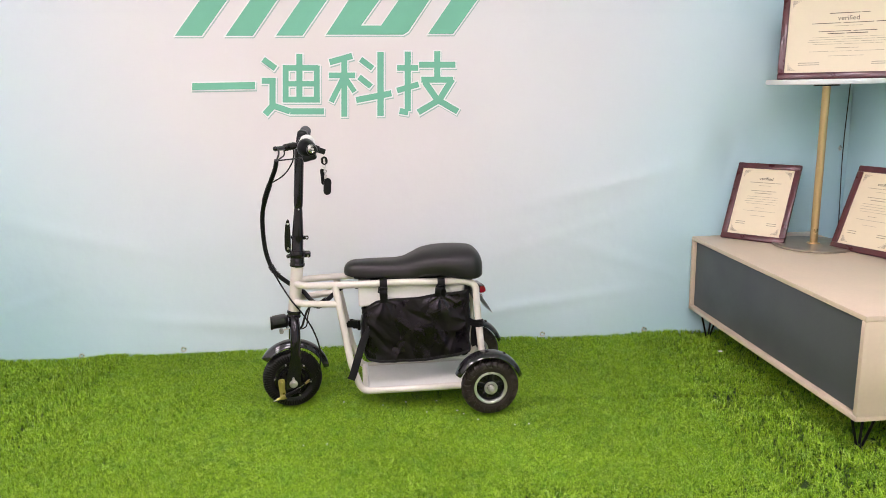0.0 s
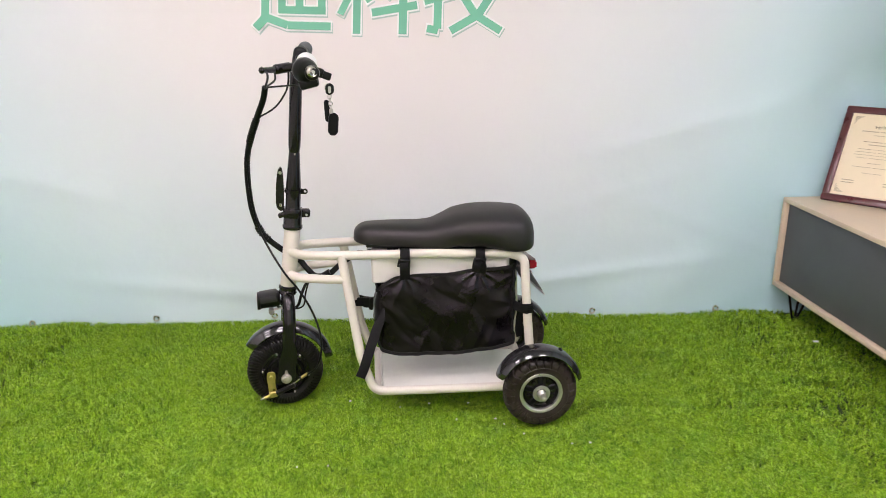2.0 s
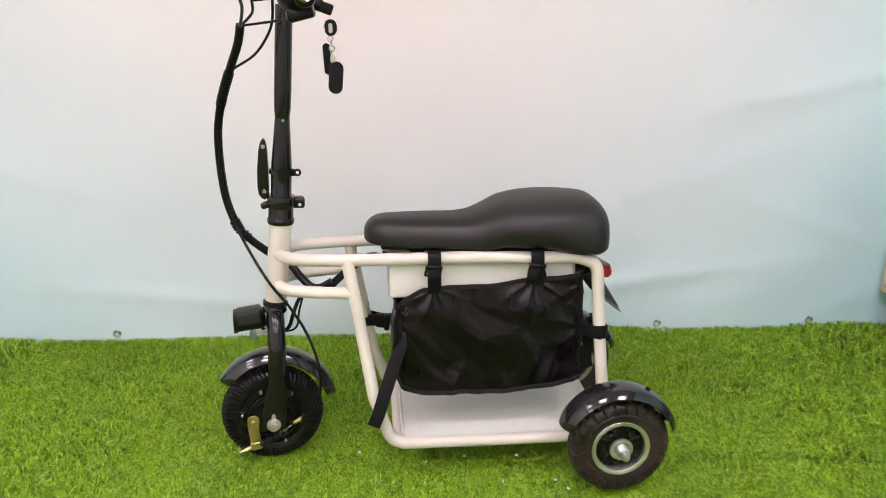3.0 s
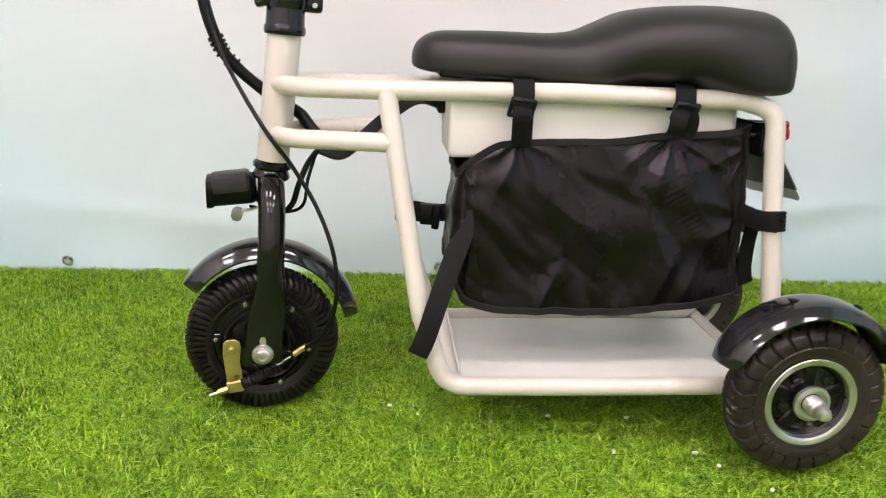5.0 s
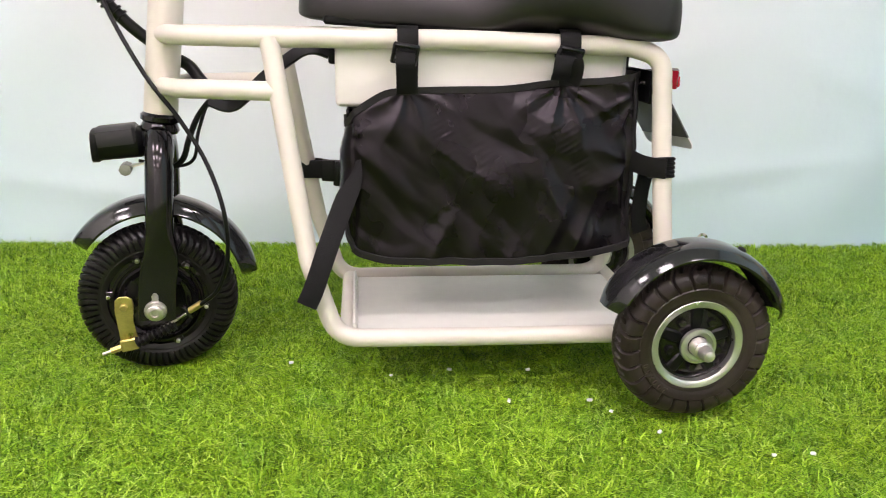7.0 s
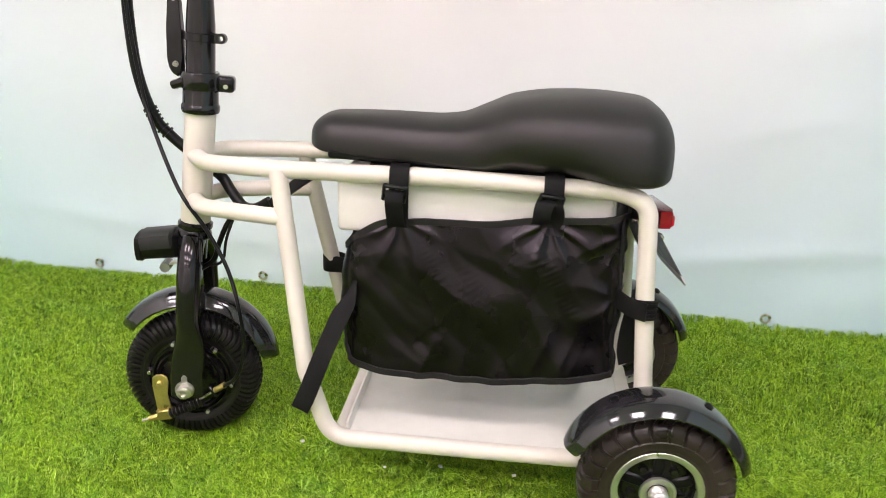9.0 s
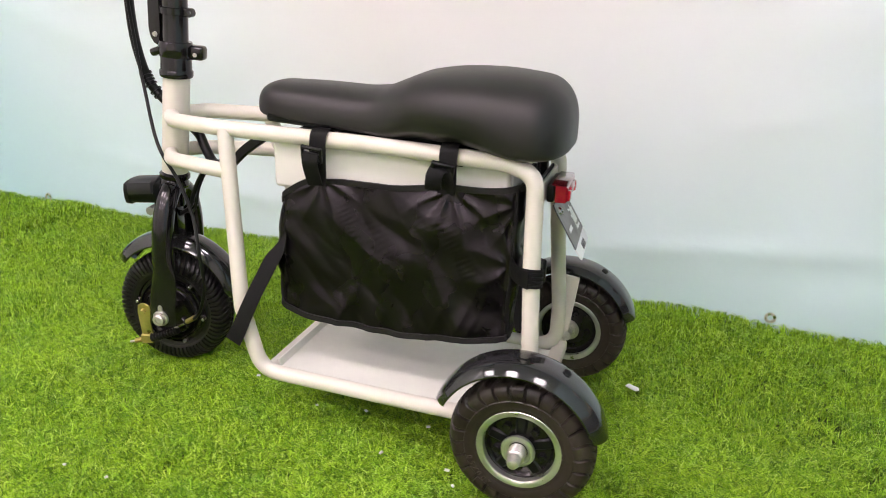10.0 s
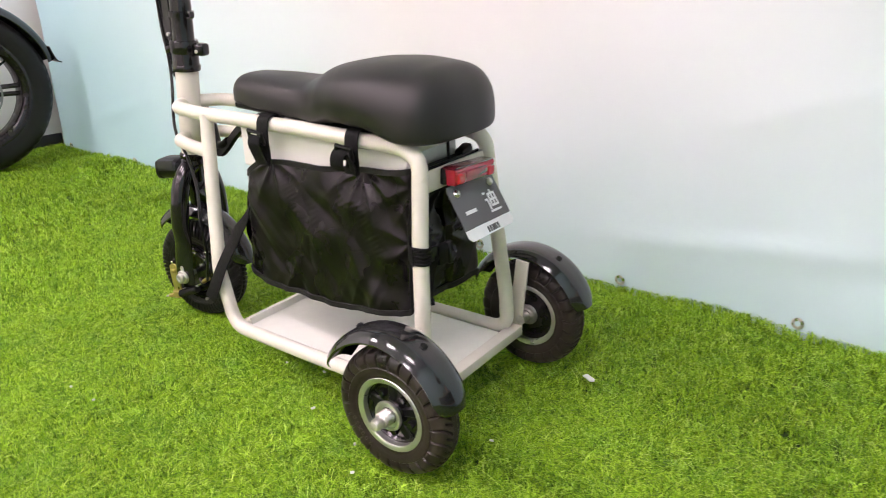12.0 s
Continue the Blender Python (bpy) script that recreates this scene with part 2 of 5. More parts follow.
def cloth_material():
    """The backdrop's print: pale pink-white in the middle, fading to pale teal at the sides and the foot; satin weave and soft creases."""
    mt = bpy.data.materials.new("printed_backdrop_cloth")
    mt.use_nodes = True
    nt, ln = mt.node_tree, mt.node_tree.links.new
    b = nt.nodes["Principled BSDF"]
    b.inputs["Roughness"].default_value = 0.55
    tc, sep = nt.nodes.new("ShaderNodeTexCoord"), nt.nodes.new("ShaderNodeSeparateXYZ")
    ln(tc.outputs["Object"], sep.inputs[0])

    def math_node(op, a, c):
        n = nt.nodes.new("ShaderNodeMath")
        n.operation = op
        for i, v in enumerate((a, c)):
            if isinstance(v, (int, float)):
                n.inputs[i].default_value = v
            else:
                ln(v, n.inputs[i])
        return n.outputs[0]

    warp = nt.nodes.new("ShaderNodeTexNoise")
    warp.inputs["Scale"].default_value, warp.inputs["Detail"].default_value = 0.9, 2
    ln(tc.outputs["Object"], warp.inputs["Vector"])
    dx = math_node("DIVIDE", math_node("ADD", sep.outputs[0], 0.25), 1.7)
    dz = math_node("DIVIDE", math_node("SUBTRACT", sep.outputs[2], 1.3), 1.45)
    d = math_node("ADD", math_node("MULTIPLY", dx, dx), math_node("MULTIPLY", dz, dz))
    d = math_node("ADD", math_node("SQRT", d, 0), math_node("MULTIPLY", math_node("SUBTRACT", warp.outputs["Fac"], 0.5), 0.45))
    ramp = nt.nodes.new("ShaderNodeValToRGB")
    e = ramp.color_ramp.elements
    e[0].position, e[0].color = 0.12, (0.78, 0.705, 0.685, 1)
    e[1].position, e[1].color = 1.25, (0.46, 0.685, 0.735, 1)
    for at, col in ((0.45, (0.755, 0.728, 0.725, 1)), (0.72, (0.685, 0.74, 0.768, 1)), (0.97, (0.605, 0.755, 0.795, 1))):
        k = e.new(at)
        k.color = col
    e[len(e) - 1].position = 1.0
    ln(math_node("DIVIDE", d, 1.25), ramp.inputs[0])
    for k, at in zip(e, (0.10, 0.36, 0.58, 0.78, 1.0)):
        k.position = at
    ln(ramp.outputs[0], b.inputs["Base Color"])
    n2, bp = nt.nodes.new("ShaderNodeTexNoise"), nt.nodes.new("ShaderNodeBump")
    n2.inputs["Scale"].default_value, n2.inputs["Detail"].default_value = 9, 5
    ln(tc.outputs["Object"], n2.inputs["Vector"])
    bp.inputs["Strength"].default_value, bp.inputs["Distance"].default_value = 0.25, 0.01
    ln(n2.outputs["Fac"], bp.inputs["Height"])
    ln(bp.outputs[0], b.inputs["Normal"])
    return mt


def grass_material():
    mt = bpy.data.materials.new("artificial_grass")
    mt.use_nodes = True
    nt, ln = mt.node_tree, mt.node_tree.links.new
    b = nt.nodes["Principled BSDF"]
    b.inputs["Roughness"].default_value = 0.5
    b.inputs["Specular IOR Level"].default_value = 0.12
    g, ramp = nt.nodes.new("ShaderNodeNewGeometry"), nt.nodes.new("ShaderNodeValToRGB")
    ln(g.outputs["Random Per Island"], ramp.inputs[0])
    e = ramp.color_ramp.elements
    e[0].position, e[0].color = 0.0, (0.056, 0.142, 0.006, 1)
    e[1].position, e[1].color = 1.0, (0.58, 0.78, 0.14, 1)
    for at, col in ((0.45, (0.224, 0.444, 0.017, 1)), (0.82, (0.450, 0.710, 0.043, 1))):
        k = e.new(at)
        k.color = col
    tc, n = nt.nodes.new("ShaderNodeTexCoord"), nt.nodes.new("ShaderNodeTexNoise")
    n.inputs["Scale"].default_value, n.inputs["Detail"].default_value = 2.5, 4
    ln(tc.outputs["Object"], n.inputs["Vector"])
    mr, sc = nt.nodes.new("ShaderNodeMapRange"), nt.nodes.new("ShaderNodeVectorMath")
    mr.inputs[1].default_value, mr.inputs[2].default_value, mr.inputs[3].default_value, mr.inputs[4].default_value = 0.3, 0.7, 0.91, 1.09
    sc.operation = "SCALE"
    ln(n.outputs["Fac"], mr.inputs[0])
    cool, cn, cm = nt.nodes.new("ShaderNodeMix"), nt.nodes.new("ShaderNodeTexNoise"), nt.nodes.new("ShaderNodeMapRange")
    cool.data_type, cool.blend_type = "RGBA", "MULTIPLY"
    cn.inputs["Scale"].default_value, cn.inputs["Detail"].default_value = 11, 5
    cm.inputs[1].default_value, cm.inputs[2].default_value = 0.45, 0.72
    cool.inputs["B"].default_value = (0.82, 0.92, 1.2, 1)
    ln(tc.outputs["Object"], cn.inputs["Vector"])
    ln(cn.outputs["Fac"], cm.inputs[0])
    ln(cm.outputs[0], cool.inputs["Factor"])
    ln(ramp.outputs[0], cool.inputs["A"])
    ln(cool.outputs["Result"], sc.inputs[0])
    ln(mr.outputs[0], sc.inputs["Scale"])
    ln(sc.outputs[0], b.inputs["Base Color"])
    t = nt.nodes.new("ShaderNodeBsdfTranslucent")
    ln(sc.outputs[0], t.inputs[0])
    mx = nt.nodes.new("ShaderNodeMixShader")
    mx.inputs[0].default_value = 0.14
    ln(b.outputs[0], mx.inputs[1])
    ln(t.outputs[0], mx.inputs[2])
    ln(mx.outputs[0], nt.nodes["Material Output"].inputs[0])
    return mt


CLOTH, GRASS = cloth_material(), grass_material()
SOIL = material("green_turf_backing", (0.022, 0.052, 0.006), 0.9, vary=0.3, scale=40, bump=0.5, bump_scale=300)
PILE = material("flat_green_pile", (0.072, 0.148, 0.009), 0.9, vary=0.35, scale=60, bump=0.6, bump_scale=300)

# ---- room ----
GROUND = -0.032


def slab(name, x0, y0, z0, x1, y1, z1, mt, label, category, bevel=0.0):
    ob = part(name, rbox(x1 - x0, y1 - y0, z1 - z0, bevel), mt, m=pose((x0 + x1) / 2, (y0 + y1) / 2, (z0 + z1) / 2))
    return tagged(ob, label, category, kind="structure")


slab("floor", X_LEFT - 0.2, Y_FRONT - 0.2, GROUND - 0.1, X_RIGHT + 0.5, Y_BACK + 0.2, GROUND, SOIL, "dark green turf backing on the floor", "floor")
slab("turf_mat", X_LEFT - 0.04, Y_FRONT + 0.01, GROUND + 0.002, X_RIGHT + 0.29, 1.19, GROUND + 0.010, PILE, "flat green turf matting in the open room", "turf mat")
slab("wall_north", X_LEFT - 0.2, Y_BACK, GROUND, X_RIGHT + 0.5, Y_BACK + 0.15, CEILING, WALL, "plain white painted wall behind the cloth", "wall")
slab("wall_south", X_LEFT - 0.2, Y_FRONT - 0.15, GROUND, X_RIGHT + 0.5, Y_FRONT, CEILING, FARWALL, "plain off-white painted wall", "wall")
slab("wall_west", X_LEFT - 0.2, Y_FRONT, GROUND, X_LEFT - 0.05, Y_BACK, CEILING, WALL, "white painted side wall with dark skirting", "wall")
slab("wall_east", X_RIGHT + 0.3, Y_FRONT, GROUND, X_RIGHT + 0.45, Y_BACK, CEILING, WALL, "plain white painted side wall", "wall")
slab("ceiling", X_LEFT - 0.2, Y_FRONT - 0.2, CEILING, X_RIGHT + 0.5, Y_BACK + 0.2, CEILING + 0.1, CEIL, "plain white ceiling", "ceiling")
slab("baseboard", X_LEFT - 0.05, Y_FRONT, GROUND, X_LEFT - 0.035, 3.36, 0.035, DARKBASE, "low dark skirting along the white wall", "skirting", 0.002)


def ceiling_light(x, y):
    lamp = thing("ceiling_light", "square white lit ceiling panel lamp", "ceiling lamp", pose(x, y, CEILING - 0.012), "ceiling lamps")
    rim = bmesh.new()
    for sx, sy, lx, ly in ((0, 0.3, 0.62, 0.02), (0, -0.3, 0.62, 0.02), (0.3, 0, 0.02, 0.58), (-0.3, 0, 0.02, 0.58)):
        rbox(lx, ly, 0.022, 0.002, pose(sx, sy, 0), 1, rim)
    part("frame", rim, WHITE_TOP, lamp)
    part("diffuser", rbox(0.578, 0.578, 0.008, 0.0), LIGHT, lamp)
    return lamp


first = ceiling_light(-1.95, 1.35)
for x, y in ((-0.45, 1.35), (1.05, 1.35), (-1.95, -0.1), (-0.45, -0.1), (1.05, -0.1), (-1.95, -1.5), (0.3, -1.5)):
    copy_thing(first, pose(x, y, CEILING - 0.012))


# ---- backdrop cloths ----
def back_y(x):
    return 3.410 + 0.025 * x


def crease(x, z):
    """How far the cloth stands out towards the room."""
    f = 0.010 * noise.noise(Vector((x * 0.9, z * 0.7, 3.1))) + 0.006 * noise.noise(Vector((x * 2.3 + z * 1.5, z * 2.0, 7.7)))
    f += 0.0035 * noise.noise(Vector((x * 5 - z * 3, z * 5, 1.7))) * (1 + 1.5 * smoothstep(0.6, 0.0, z))
    for cx, cz, slope, amp, wide, far in ((0.95, 0.72, 0.22, 0.005, 0.035, 0.55), (0.75, 0.50, 0.30, 0.004, 0.03, 0.5), (1.15, 0.30, -0.35, 0.005, 0.03, 0.35),
                                          (-1.5, 0.55, -0.25, 0.006, 0.04, 0.4), (0.55, 0.15, 0.12, 0.007, 0.025, 0.5), (-0.9, 0.12, -0.1, 0.006, 0.03, 0.5),
                                          (1.5, 0.95, 0.5, 0.004, 0.04, 0.4), (-1.9, 0.2, 0.3, 0.006, 0.03, 0.3)):
        u, w = x - cx, z - cz - slope * (x - cx)
        f += amp * math.exp(-(w / wide) ** 2) * math.exp(-(u / far) ** 2)
    return f - 0.075 * math.exp(-((x - 1.55) / 0.16) ** 2 - ((z - 0.80) / 0.24) ** 2)


GROMMETS = [-2.39, -1.898, -1.522, -1.064, -0.62, -0.2, 0.213, 0.61, 1.104]


def cloth_sheet(name, a, b, z0, z1, n, m, at, label, grommets=()):
    """A hanging cloth from a to b along its width; at(s, z) gives the point."""
    bm = bmesh.new()
    rows = []
    for j in range(m + 1):
        row = []
        for i in range(n + 1):
            s = a + (b - a) * i / n
            sag = 0.0
            if j == 0:
                sag = 0.010 * noise.noise(Vector((s * 2.1, 0.3, 5))) - 0.004
                for g in grommets:
                    sag -= 0.010 * math.exp(-((s - g) / 0.035) ** 2)
            z = z0 + sag + (z1 - z0) * (j / m) ** 1.25
            row.append(bm.verts.new(at(s, z)))
        rows.append(row)
    for r0, r1 in zip(rows, rows[1:]):
        for i in range(n):
            bm.faces.new((r0[i], r0[i + 1], r1[i + 1], r1[i]))
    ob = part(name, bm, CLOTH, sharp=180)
    solid = ob.modifiers.new("thickness", "SOLIDIFY")
    solid.thickness, solid.offset = 0.0016, 0
    return tagged(ob, label, "backdrop", kind="structure")


def back_point(s, z):
    return (s, back_y(s) - crease(s, z), z)


def side_point(s, z):
    return (X_RIGHT - 0.02 + 0.3 * crease(s, z) - 0.012 * noise.noise(Vector((s * 3, z * 0.8, 9))), s, z)


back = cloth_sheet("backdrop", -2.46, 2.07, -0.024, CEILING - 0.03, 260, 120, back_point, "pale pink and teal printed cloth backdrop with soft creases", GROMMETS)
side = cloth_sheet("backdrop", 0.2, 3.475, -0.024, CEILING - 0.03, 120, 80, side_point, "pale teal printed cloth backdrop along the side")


def grommet(m):
    ring = lathe([(0.006 + 0.0035 * (1 + math.cos(k * 0.7854)), 0.0022 * math.sin(k * 0.7854)) for k in range(8)], seg=20, closed=True)
    ob = part("grommet", ring, STEEL, m=m)
    return tagged(ob, "small round steel eyelet in the backdrop hem", "eyelet", "eyelets of the backdrop")


for k, s in enumerate(GROMMETS):
    grommet(pose(s, back_y(s) - crease(s, 0.01) - 0.005, 0.004 if s > -1.2 else -0.006, 90 + 8 * math.sin(k * 2.3), 0, 0))
for z in (0.85, 1.35, 0.4):
    grommet(pose(1.985, 3.425, z, 90, 0, 35))
tube_line = catmull([(2.012, 3.435, 0.02), (2.016, 3.437, 0.5), (2.005, 3.435, 0.85), (2.016, 3.437, 1.4), (2.012, 3.435, 2.7)], 6)
tagged(part("trim", tube(tube_line, 0.0022, 8), PLASTIC), "dark cord lacing the backdrop corner", "cord", kind="structure")


# ---- printed mark on the backdrop ----
def print_piece(outline, mt, lift, parent, name):
    """A flat printed patch that follows the cloth."""
    bm = bmesh.new()
    face = bm.faces.new([bm.verts.new((x, z, 0)) for x, z in outline])
    bmesh.ops.triangulate(bm, faces=[face])
    for _ in range(3):
        long = [e for e in bm.edges if e.calc_length() > 0.05]
        if not long:
            break
        bmesh.ops.subdivide_edges(bm, edges=long, cuts=1)
        bmesh.ops.triangulate(bm, faces=[f for f in bm.faces if len(f.verts) > 3])
    for v in bm.verts:
        x, z = v.co.x, v.co.y
        v.co = (x, back_y(x) - crease(x, z) - lift, z)
    return part(name, bm, mt, parent, sharp=180)


def grown(outline, d):
    """The outline pushed out by d."""
    area = sum(a[0] * b[1] - b[0] * a[1] for a, b in zip(outline, outline[1:] + outline[:1]))
    sign = 1 if area > 0 else -1
    out = []
    n = len(outline)
    for i in range(n):
        p, q, r = Vector(outline[i - 1]), Vector(outline[i]), Vector(outline[(i + 1) % n])
        e1, e2 = (q - p).normalized(), (r - q).normalized()
        n1, n2 = Vector((e1.y, -e1.x)) * sign, Vector((e2.y, -e2.x)) * sign
        s = (n1 + n2)
        s = s / max(0.35, s.dot(n1))
        out.append((q.x + s.x * d, q.y + s.y * d))
    return out


def bar(x0, z0, x1, z1, w):
    """A straight bar between two points."""
    d = Vector((x1 - x0, z1 - z0)).normalized()
    s = Vector((-d.y, d.x)) * w / 2
    return [(x0 + s.x, z0 + s.y), (x1 + s.x, z1 + s.y), (x1 - s.x, z1 - s.y), (x0 - s.x, z0 - s.y)]


mark = thing("wall_mark", "green printed company mark with white outline on the backdrop", "printed mark", kind="structure")


def mark_place(x, y):
    """The mark's own drawing grid, to metres on the cloth."""
    x, y = 300 + x / 2.49, y / 2.49
    d = 1 - 0.0000493172 * x - 0.00014567 * y
    return (0.00232588 * x - 0.0000710467 * y - 1.66222) / d, (-0.000107128 * x - 0.00244675 * y + 1.55385) / d


def stroke(*pts, w=27):
    return [bar(a[0], a[1], b[0], b[1], w) for a, b in zip(pts, pts[1:])]


SLANTS = [[(23, 158), (140, 158), (320, -100), (202, -100)], [(245, 158), (365, 158), (540, -100), (423, -100)], [(468, 157), (585, 157), (762, -100), (645, -100)],
          [(690, 153), (815, 153), (995, -100), (855, -100)], [(690, 153), (1030, 153), (1052, 140), (1070, 113), (718, 113)], [(905, 153), (1030, 153), (1052, 140), (1212, -100), (1080, -100)], [(1140, 150), (1250, 150), (1428, -100), (1310, -100)]]
GLYPHS = [[(98, 367), (375, 362), (375, 393), (98, 398)]]
for group in (stroke((410, 262), (465, 302), w=26), stroke((404, 357), (466, 357), w=26), stroke((452, 350), (452, 470), w=27), stroke((458, 462), (420, 505), w=30),
              stroke((452, 466), (530, 492), (680, 492), w=27),
              stroke((497, 300), (655, 300), w=25), stroke((510, 290), (510, 450), w=26), stroke((648, 290), (648, 450), w=26), stroke((500, 440), (662, 440), w=26),
              stroke((500, 370), (655, 370), w=24), stroke((571, 238), (571, 440), w=27),
              stroke((705, 275), (805, 247), w=27), stroke((702, 333), (818, 333), w=25), stroke((770, 262), (770, 515), w=26), stroke((765, 345), (712, 450), w=24),
              stroke((778, 350), (815, 405), w=22), stroke((842, 262), (895, 302), w=25), stroke((835, 340), (888, 382), w=25), stroke((822, 442), (978, 412), w=27),
              stroke((930, 230), (930, 512), w=28),
              stroke((1003, 300), (1096, 300), w=25), stroke((1050, 228), (1050, 490), w=27), stroke((1052, 496), (1014, 490), w=26), stroke((1003, 400), (1098, 372), w=25),
              stroke((1100, 286), (1260, 286), w=26), stroke((1180, 226), (1180, 345), w=27), stroke((1110, 352), (1250, 352), w=26), stroke((1246, 350), (1190, 440), (1096, 496), w=27),
              stroke((1125, 362), (1180, 440), (1270, 492), w=27)):
    GLYPHS += group
for i, outline in enumerate(SLANTS + GLYPHS):
    flat = [mark_place(x, y) for x, y in outline]
    e = 0.0003 * (i % 4)
    print_piece([(x + 0.003, z - 0.006) for x, z in grown(flat, 0.0045)], PRINT_GREY, 0.0016 + e, mark, "shadow_line")
    print_piece(grown(flat, 0.0055), PRINT_WHITE, 0.0032 + e, mark, "outline")
    print_piece(flat, PRINT_GREEN, 0.0048 + e, mark, "green_shape")


# ---- electric tricycle: u runs from the front wheel to the back, v away from the first view, w up; the origin lies under the rear axle ----
trike = thing("electric_tricycle", "cream folding electric tricycle with black seat and pannier bag", "tricycle", pose(0.256, 2.785, 0, 0, 0, 3.8))
TUBE = 0.0128


def mirrored(points):
    return [(u, -v, w) for u, v, w in points]


HEAD_LOW, HEAD_TOP = Vector((-0.7005, 0, 0.365)), Vector((-0.679, 0, 0.535))
STEER = Matrix.Translation(HEAD_LOW) @ Matrix.Rotation(radians(8), 4, HEAD_TOP - HEAD_LOW) @ Matrix.Translation(-HEAD_LOW)  # the front is turned a little
RAIL = [(-0.690, -0.008, 0.471), (-0.655, -0.052, 0.471), (-0.56, -0.066, 0.471), (-0.30, -0.074, 0.473), (-0.074, -0.080, 0.469), (-0.031, -0.088, 0.457),
        (-0.0245, -0.104, 0.33), (-0.012, -0.122, 0.17), (-0.014, -0.136, 0.084), (-0.25, -0.134, 0.083), (-0.462, -0.130, 0.083), (-0.497, -0.124, 0.19),
        (-0.543, -0.070, 0.470)]
LOWBAR = [(-0.697, -0.006, 0.404), (-0.668, -0.050, 0.404), (-0.60, -0.070, 0.405), (-0.535, -0.082, 0.405)]
for flip in (False, True):
    pts, low = (mirrored(RAIL), mirrored(LOWBAR)) if flip else (RAIL, LOWBAR)
    part("side_loop", tube(bent(pts, 0.045, 8), TUBE, 18), PAINT, trike, "cream painted tubular side loop")
    part("front_bar", tube(bent(low, 0.05, 8), TUBE * 0.97, 16), PAINT, trike)
part("head_tube", lathe([(0, 0), (0.0218, 0), (0.0225, 0.004), (0.0225, 0.169), (0.0218, 0.173), (0, 0.173)], along(HEAD_LOW, HEAD_TOP), 28), PAINT, trike)
for w, u in ((0.470, -0.055), (0.084, -0.448)):
    half = 0.08 if w > 0.3 else 0.13
    part("cross_tube", tube([(u, -half, w), (u, half, w)], 0.011, 14), PAINT, trike)
part("axle_beam", rbox(0.024, 0.316, 0.020, 0.003, pose(-0.008, 0, 0.078)), PAINT, trike)
for v in (-0.160, 0.160):
    part("fender_lug", rbox(0.026, 0.006, 0.135, 0.002, pose(-0.005, v * 0.985, 0.150, 0, 6, 0)), PAINT, trike)
deck = part("deck", rbox(0.440, 0.230, 0.004, 0.001, pose(-0.2190, 0, 0.0835), 1), DECK, trike, "white sheet-metal foot deck with scuffs")
part("front_lip", rbox(0.004, 0.226, 0.014, 0.001, pose(-0.4380, 0, 0.0910, 0, -14, 0), 1), DECK, deck)
part("tail_bracket", rbox(0.005, 0.178, 0.034, 0.002, pose(-0.031, 0, 0.418)), PAINT, trike)
part("lamp_mount", rbox(0.004, 0.150, 0.044, 0.001, pose(-0.0365, 0, 0.416), 1), PLASTIC, trike)
for v in (-0.052, 0.052):
    part("mount_bolt", tube([(-0.046, v, 0.421), (-0.030, v, 0.421)], 0.0026, 8), STEEL, trike)
case = part("battery_case", rbox(0.388, 0.128, 0.082, 0.007, pose(-0.267, 0, 0.425), 3), BOX_WHITE, trike, "cream battery case under the seat")
part("rear_panel", rbox(0.006, 0.118, 0.066, 0.004, pose(-0.071, 0, 0.434)), GREYPANEL, case, "light grey rear panel")
part("socket", rbox(0.012, 0.03, 0.026, 0.004, pose(-0.466, 0.015, 0.448)), PLASTIC, case)


